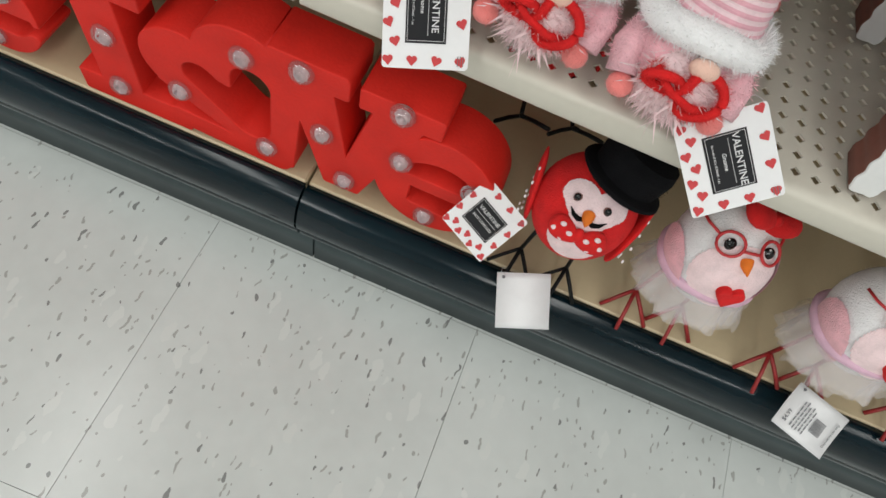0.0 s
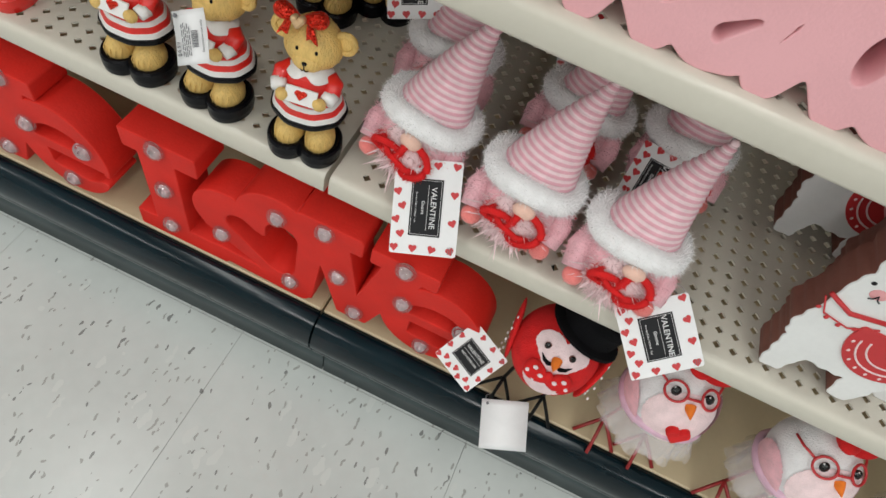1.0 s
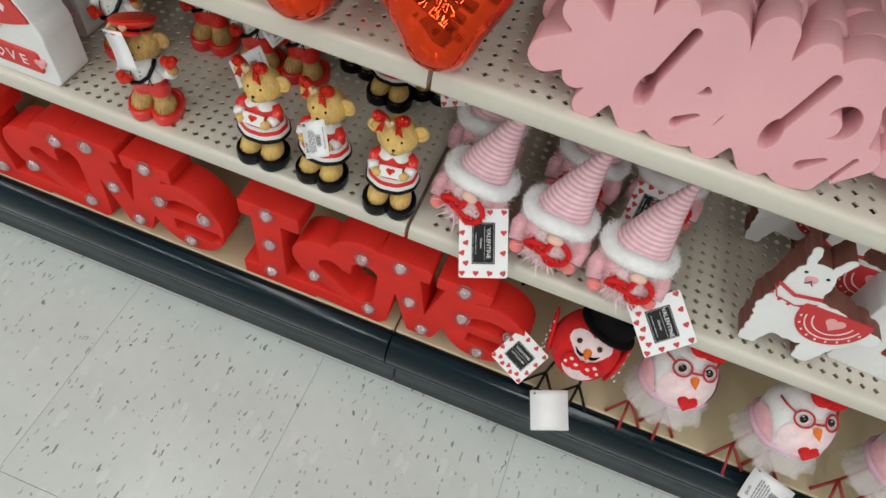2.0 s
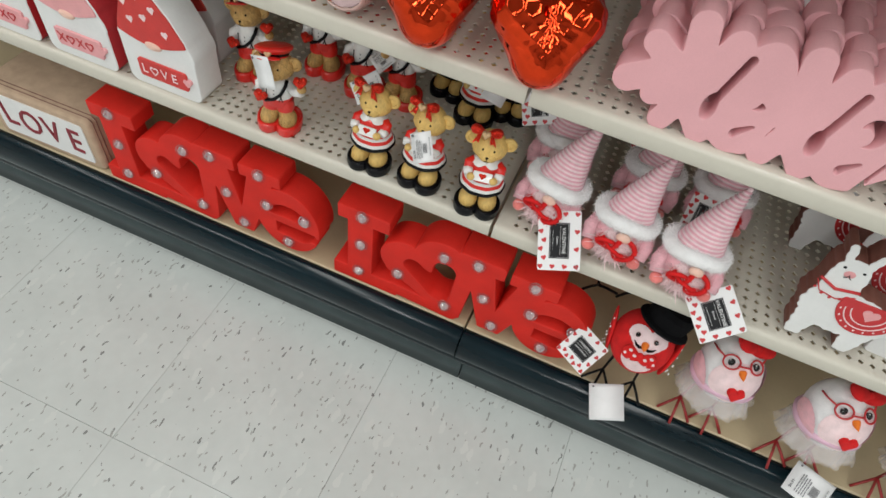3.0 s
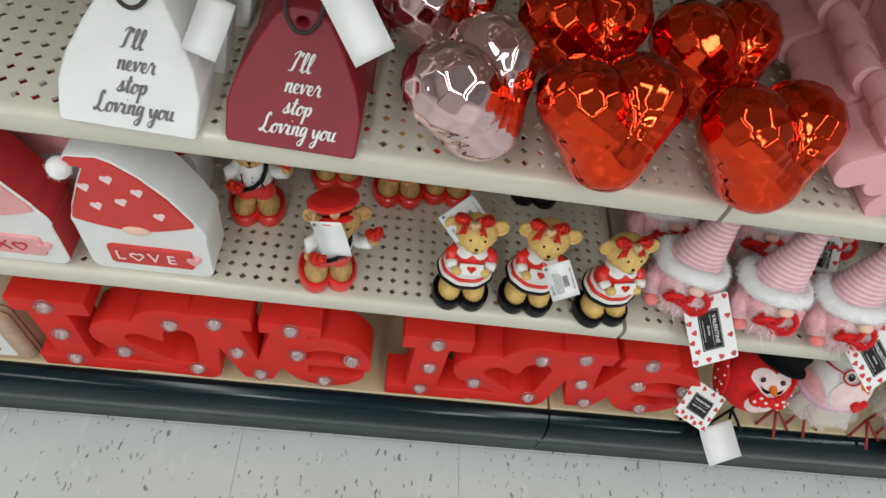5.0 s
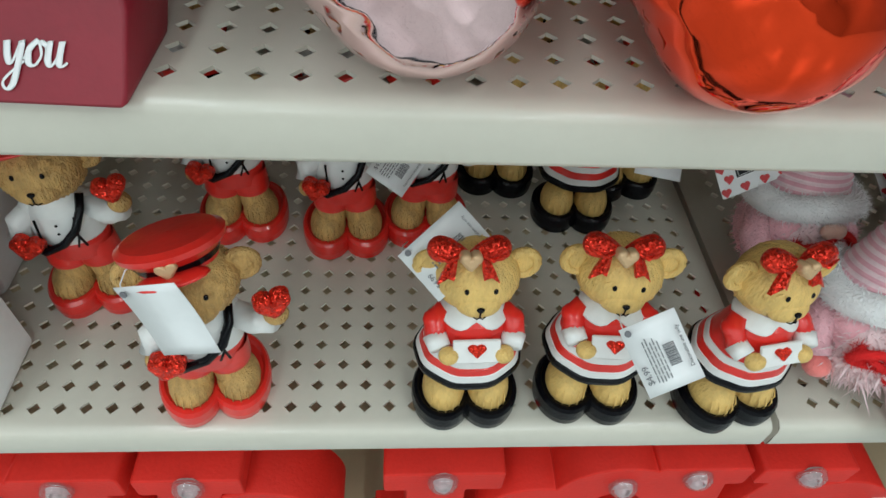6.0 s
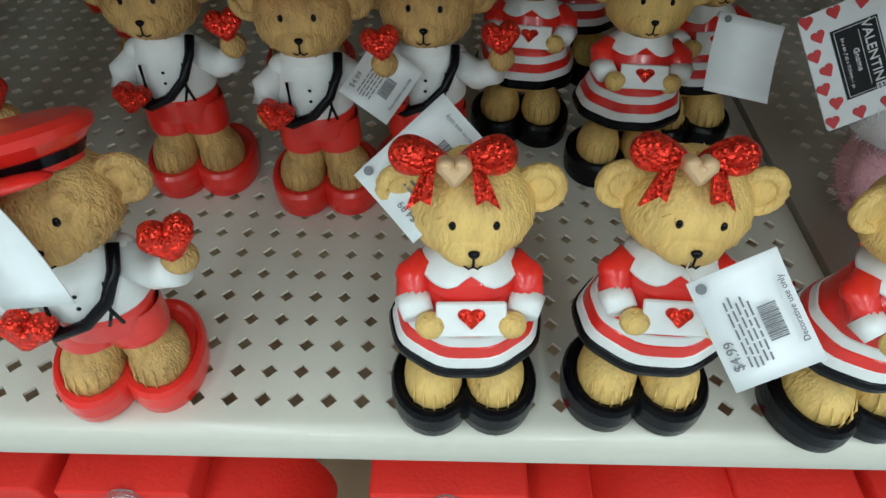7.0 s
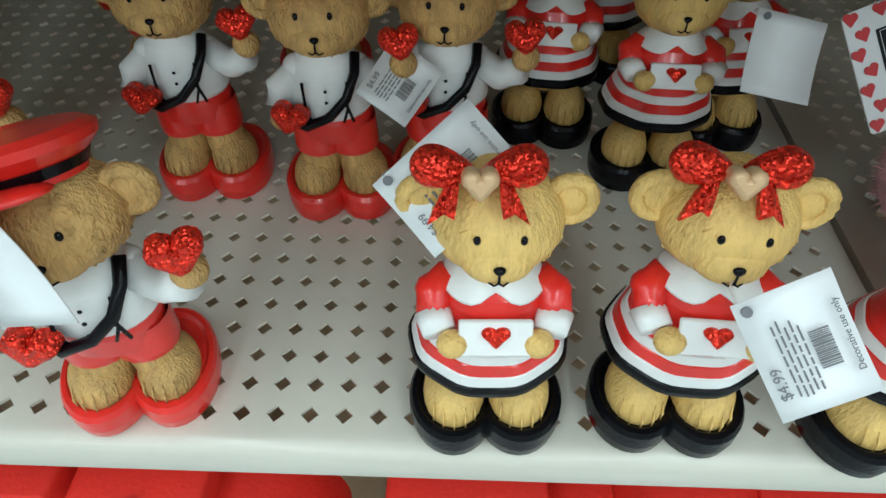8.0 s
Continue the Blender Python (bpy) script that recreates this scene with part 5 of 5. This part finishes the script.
# ---- dented foil hearts on the upper shelf ----
def foil_heart(m, material, label):
    """A thick puffed heart with two lobes, its skin pressed into shallow six-sided dents."""
    g = Geo()
    n, rows = 168, 84
    ph, th = np.meshgrid(2 * np.pi * np.arange(n) / n, np.pi * np.arange(rows + 1) / rows)
    d = np.stack((np.sin(th) * np.cos(ph), np.cos(th), np.sin(th) * np.sin(ph)), -1).reshape(-1, 3)
    lo, hi = np.full(len(d), 0.1), np.full(len(d), 2.0)

    def limb(p, ax):
        """Distance to a round cone from a lobe's middle down to the tip."""
        a, b, ra, rb = np.array((ax, 0, 0.34)), np.array((0.05, 0, -0.36)), 0.56, 0.53
        t = np.clip((p - a) @ (b - a) / ((b - a) @ (b - a)), 0, 1)
        return np.linalg.norm(p - a - t[:, None] * (b - a), axis=1) - (ra + t * (rb - ra))

    for k in range(30):
        mid = (lo + hi) / 2
        p = d * mid[:, None] * np.array((1, 0.86, 1))
        out = smin(limb(p, -0.43), limb(p, 0.43), 0.12) > 0
        hi, lo = np.where(out, mid, hi), np.where(out, lo, mid)
    # dents spread evenly over the skin
    count = 190
    q = np.arange(count) + 0.5
    pol, lon = np.arccos(1 - 2 * q / count), np.pi * (1 + 5 ** 0.5) * q
    c = np.stack((np.sin(pol) * np.cos(lon), np.sin(pol) * np.sin(lon), np.cos(pol)), -1)
    near = np.sqrt(np.maximum(0, 2 - 2 * (d @ c.T).max(1)))
    depth = 0.036 * np.clip(0.62 + 0.9 * d[:, 2], 0.22, 1)
    rad = hi * (1 + depth * ((near / 0.165) ** 2 - 1)) * 0.051
    p = d * rad[:, None]
    vs = [(float(a), float(b), float(e)) for a, b, e in p]
    fs = [(j * n + i, j * n + (i + 1) % n, (j + 1) * n + (i + 1) % n, (j + 1) * n + i) for j in range(rows) for i in range(n)]
    g.add(vs, [f[::-1] for f in fs], 0, True)
    ob = g.object("foil_heart", material, None, m)
    return tagged(ob, label, "heart ornament", "dented foil hearts")


HEART = TOP + 0.0475
hl = foil_heart(pose(-0.013, 0.014, HEART, -24, 0, 16), FOILRED, "shiny red dented foil heart standing on the shelf")
for x, y, a in ((0.097, 0.012, 16), (-0.022, 0.1, 14), (0.078, 0.098, 20)):
    copy_thing(hl, pose(x, y, HEART, -20, 0, a))
hp = foil_heart(pose(-0.103, 0.022, HEART, -18, 0, 52), FOILPINK, "shiny pale pink dented foil heart standing on the shelf")
copy_thing(hp, pose(-0.126, 0.11, HEART, -16, 0, 44))


# ---- wooden tag signs on the upper shelf ----
# brush script: the stroke of each letter, with an x-height of one
GLYPH = {}
GLYPH["l"] = ((0, 0.1), (0.35, 0.8), (0.55, 1.7), (0.38, 1.95), (0.24, 1.4), (0.22, 0.4), (0.4, 0), (0.6, 0.15))
GLYPH["e"] = ((0, 0.15), (0.35, 0.45), (0.46, 0.8), (0.27, 0.97), (0.1, 0.6), (0.15, 0.2), (0.4, 0), (0.65, 0.15))
GLYPH["n"] = ((0, 0.6), (0.14, 0.95), (0.15, 0.02), (0.22, 0.5), (0.42, 0.95), (0.57, 0.8), (0.56, 0.2), (0.7, 0), (0.85, 0.15))
GLYPH["v"] = ((0, 0.75), (0.14, 0.95), (0.3, 0.05), (0.5, 0.6), (0.57, 1.0), (0.8, 0.8))
GLYPH["r"] = ((0, 0.2), (0.2, 0.95), (0.28, 1.12), (0.36, 0.9), (0.55, 0.85), (0.54, 0.3), (0.68, 0), (0.85, 0.15))
GLYPH["s"] = ((0, 0.1), (0.3, 0.7), (0.4, 1.08), (0.47, 0.6), (0.5, 0.2), (0.25, 0), (0.1, 0.12), (0.5, 0.05), (0.7, 0.2))
GLYPH["t"] = ((0, 0.1), (0.3, 0.9), (0.42, 1.65), (0.3, 0.4), (0.45, 0), (0.65, 0.15))
GLYPH["o"] = ((0, 0.2), (0.2, 0.75), (0.45, 0.97), (0.15, 0.6), (0.2, 0.1), (0.45, 0), (0.64, 0.4), (0.5, 0.9), (0.8, 0.75))
GLYPH["p"] = ((0, 0.3), (0.2, 0.95), (0.14, -0.9), (0.24, 0.4), (0.5, 0.97), (0.66, 0.5), (0.45, 0.03), (0.25, 0.15))
GLYPH["I"] = ((0.1, 1.55), (0.3, 1.9), (0.62, 1.95), (0.42, 1.0), (0.25, 0.1), (-0.1, 0.05))
GLYPH["L"] = ((0.6, 1.6), (0.5, 1.95), (0.3, 1.6), (0.26, 0.6), (0, 0), (-0.18, 0.18), (0.2, 0.2), (0.6, -0.1), (0.9, 0.15))
GLYPH["i"] = ((0, 0.1), (0.2, 0.95), (0.2, 0.2), (0.35, 0), (0.55, 0.15))
GLYPH["g"] = ((0.55, 0.9), (0.22, 0.92), (0.1, 0.35), (0.3, 0.05), (0.56, 0.9), (0.5, -0.6), (0.25, -0.95), (0.1, -0.6), (0.75, 0.1))
GLYPH["y"] = ((0, 0.9), (0.1, 0.3), (0.3, 0.05), (0.56, 0.92), (0.5, -0.6), (0.25, -0.95), (0.1, -0.6), (0.75, 0.15))
GLYPH["u"] = ((0, 0.6), (0.1, 0.92), (0.12, 0.25), (0.3, 0), (0.5, 0.4), (0.57, 0.95), (0.56, 0.2), (0.7, 0), (0.9, 0.15))
GLYPH["'"] = ((0.3, 1.95), (0.22, 1.6), (0.2, 1.55))


def script_geo(word, size):
    """A handwritten word of thick and thin flattened strokes in the xz plane, centred."""
    runs, at = [], 0.0
    for ch in word:
        if ch == " ":
            at += 0.55
            continue
        pts = GLYPH[ch]
        runs.append([Vector((at + x, 0, z)) for x, z in pts])
        if ch == "t":
            runs.append([Vector((at + 0.08, 0, 1.1)), Vector((at + 0.35, 0, 1.17)), Vector((at + 0.66, 0, 1.15))])
        if ch == "i":
            runs.append([Vector((at + 0.28, 0, 1.35)), Vector((at + 0.31, 0, 1.42)), Vector((at + 0.33, 0, 1.46))])
        at += 0.35 if ch == "'" else 0.62 if ch == "I" else max(x for x, z in pts) - 0.02
    g = Geo()
    g.m = Matrix.Scale(size, 4) @ Matrix.Translation((-at / 2, 0, 0)) @ Matrix(((1, 0, 0.22, 0), (0, 0.12, 0, 0), (0, 0, 1, 0), (0, 0, 0, 1)))
    for run in runs:
        line, wide = [], []
        for k in range(len(run) - 1):
            a, b = run[max(0, k - 1)], run[min(len(run) - 1, k + 2)]
            for q in range(5):
                t = q / 5
                p0, p1 = run[k], run[k + 1]
                p = p0 * (2 * t ** 3 - 3 * t * t + 1) + p1 * (3 * t * t - 2 * t ** 3) + (p1 - a) * 0.5 * (t ** 3 - 2 * t * t + t) + (b - p0) * 0.5 * (t ** 3 - t * t)
                line.append(p)
        line.append(run[-1])
        for k in range(len(line)):
            d = line[min(k + 1, len(line) - 1)] - line[max(k - 1, 0)]
            wide.append(0.06 + 0.085 * (d.z < 0) * abs(d.z) / (d.length + 1e-6))
        g.tube(line, wide, 0, 6)
    return g


def tag_sign(m, material, ink, label):
    ob = thing("tag_sign", m, label, "wooden sign", "wooden tag signs")
    f = lambda x, z: mx(convex(x, z, [(-0.045, 0.0), (0.045, 0.0), (0.046, 0.03), (0.041, 0.052), (0.03, 0.078), (0.019, 0.1), (0.009, 0.109), (-0.009, 0.109), (-0.019, 0.1), (-0.03, 0.078), (-0.041, 0.052), (-0.046, 0.03)]), -circle(x, z, 0.0, 0.098, 0.004))
    g = Geo()
    g.m = leaning(38, 0.96, 0.66)
    g.slab(f, (-0.052, 0.052, -0.003, 0.114), 0.0025, 0.0, 0.038, 0.0015)
    board = part("board", g, material, ob)
    for k, (word, size) in enumerate((("I'll", 0.0064), ("never", 0.0064), ("stop", 0.0064), ("Loving you", 0.0066))):
        g = script_geo(word, size)
        part("lettering", g, ink, board, "", pose(0.001 + 0.003 * (k % 2), -0.0008 + 0.7813 * (0.041 - 0.0108 * k), 0.041 - 0.0108 * k, -38, 0, 0))
    g = Geo()
    loop = [(0.012 * math.sin(a), 0.045 + 0.022 * (1 - math.cos(a)) / 2, 0.061 + 0.03 * (1 - math.cos(a)) / 2) for a in np.linspace(0, 2 * math.pi, 24, False)]
    g.tube(loop, 0.0014, 0, 6, True)
    part("hanging_cord", g, CORD, ob, "dark cord loop")
    return ob


ts = tag_sign(pose(-0.218, -0.003, TOP, 0, 0, -2), BURGUNDY, PAPER, "burgundy wooden tag sign with white script, cord on top")
copy_thing(ts, pose(-0.212, 0.062, TOP, 0, 0, 2))
copy_thing(ts, pose(-0.205, 0.118, TOP, 0, 0, 1))
tw = tag_sign(pose(-0.322, -0.004, TOP, 0, 0, -2), WHITE, INK, "white wooden tag sign with grey script, cord on top")
copy_thing(tw, pose(-0.318, 0.06, TOP, 0, 0, 2))
copy_thing(tw, pose(-0.312, 0.116, TOP, 0, 0, -1))
tag_through((-0.21, 0.02, 0.7), (-0.189, 0.03, 0.71), (-0.178, -0.006, 0.66), "blank white paper tag hanging from a tag sign", False)
tag_through((-0.275, 0.05, 0.66), (-0.258, 0.04, 0.65), (-0.285, 0.025, 0.635), "blank white paper tag beside a white tag sign", False)


# ---- pink foam words on the upper shelf ----
def xoxo_outline(x, z):
    """Script letters run together; each pair has a slit and two holes."""
    d = mn(bar(x, z, -0.012, 0.034, 0.03, 0.058, 0.0125), bar(x, z, 0.013, 0.028, 0.036, 0.045, 0.0105))
    for k in range(2):
        o = 0.089 * k
        strokes = (bar(x, z, o + 0.03, 0.094, o + 0.041, 0.034, 0.0125), bar(x, z, o + 0.041, 0.034, o + 0.0615, 0.0085, 0.0108),
                   bar(x, z, o + 0.042, 0.036, o + 0.06, 0.088, 0.0118), bar(x, z, o + 0.04, 0.034, o + 0.0275, 0.0085, 0.0105),
                   bar(x, z, o + 0.0, 0.07, o + 0.034, 0.046, 0.011), bar(x, z, o + 0.1, 0.012, o + 0.122, 0.036, 0.0095))
        ring = mn(oval(x, z, o + 0.088, 0.042, 0.03, 0.043), oval(x, z, o + 0.088, 0.068, 0.022, 0.032))
        hook = mx(oval(x, z, o + 0.0945, 0.0555, 0.0105, 0.0125), -oval(x, z, o + 0.0885, 0.0505, 0.0078, 0.0085))
        low = bar(x, z, o + 0.0905, 0.0185, o + 0.1005, 0.0245, 0.0052)
        ring = mx(mx(ring, -hook), -low)
        for s in strokes + (ring,):
            d = smin(d, s, 0.004)
        slit = mn(bar(x, z, o + 0.06, 0.032, o + 0.0745, 0.08, 0.0036), oval(x, z, o + 0.0605, 0.033, 0.0062, 0.0115))
        d = mx(mx(d, -slit), -bar(x, z, o + 0.106, 0.0, o + 0.117, 0.035, 0.0016))
    return d


def foam_word(m, label):
    g = Geo()
    g.m = leaning(9)
    g.slab(xoxo_outline, (-0.03, 0.226, -0.004, 0.112), 0.0018, 0.0, 0.0262, 0.0008)
    return tagged(g.object("foam_word", PINKFOAM, None, m), label, "foam word", "pink foam words")


fw = foam_word(pose(0.188, 0.008, TOP, 0, 0, 0), "pink foam script word leaning on others like it")
for k in range(1, 10):
    copy_thing(fw, pose(0.188 + 0.004 * math.sin(k * 2.1), 0.008 + 0.0275 * k, TOP, 0, 0, 0.6 * math.sin(k * 1.7)))
for k in range(0, 6):
    copy_thing(fw, pose(0.432 + 0.004 * math.sin(k * 1.3), 0.02 + 0.0275 * k, TOP, 0, 0, 0.6 * math.sin(k)))

tag_through((0.285, 0.13, 0.7), (0.307, 0.128, 0.702), (0.288, 0.112, 0.665), "blank white paper tag on the pink foam words", False)


# ---- floor tiles ----
def tile_mesh(name, spots, w=0.305):
    geo = Geo()
    h = w / 2 - 0.00025
    for cx, cy in spots:
        geo.add([(cx - h, cy - h, 0), (cx + h, cy - h, 0), (cx + h, cy + h, 0), (cx - h, cy + h, 0)], [(0, 1, 2, 3)], 0, False)
        geo.add([(cx + a * h, cy + b * h, z) for z in (0, -0.003) for a, b in ((-1, -1), (1, -1), (1, 1), (-1, 1))], [(i, 4 + i, 4 + (i + 1) % 4, (i + 1) % 4) for i in range(4)], 0, False)
    return geo.object(name, TILE, floor)


one = None
rest = []
for i in range(-15, 15):
    for j in range(-9, 26):
        c = (0.305 * (i + 0.5) + 0.004, -0.305 * (j + 0.5) - 0.003)
        if -8 <= i < 9 and 0 <= j < 5:
            if one is None:
                one = tile_mesh("tile", [(0, 0)])
                one.location = (*c, 0)
            else:
                ob = one.copy()
                scene.collection.objects.link(ob)
                ob.location = (*c, 0)
        else:
            rest.append(c)
tagged(tile_mesh("far_tile", rest), "", "", "", "stuff")
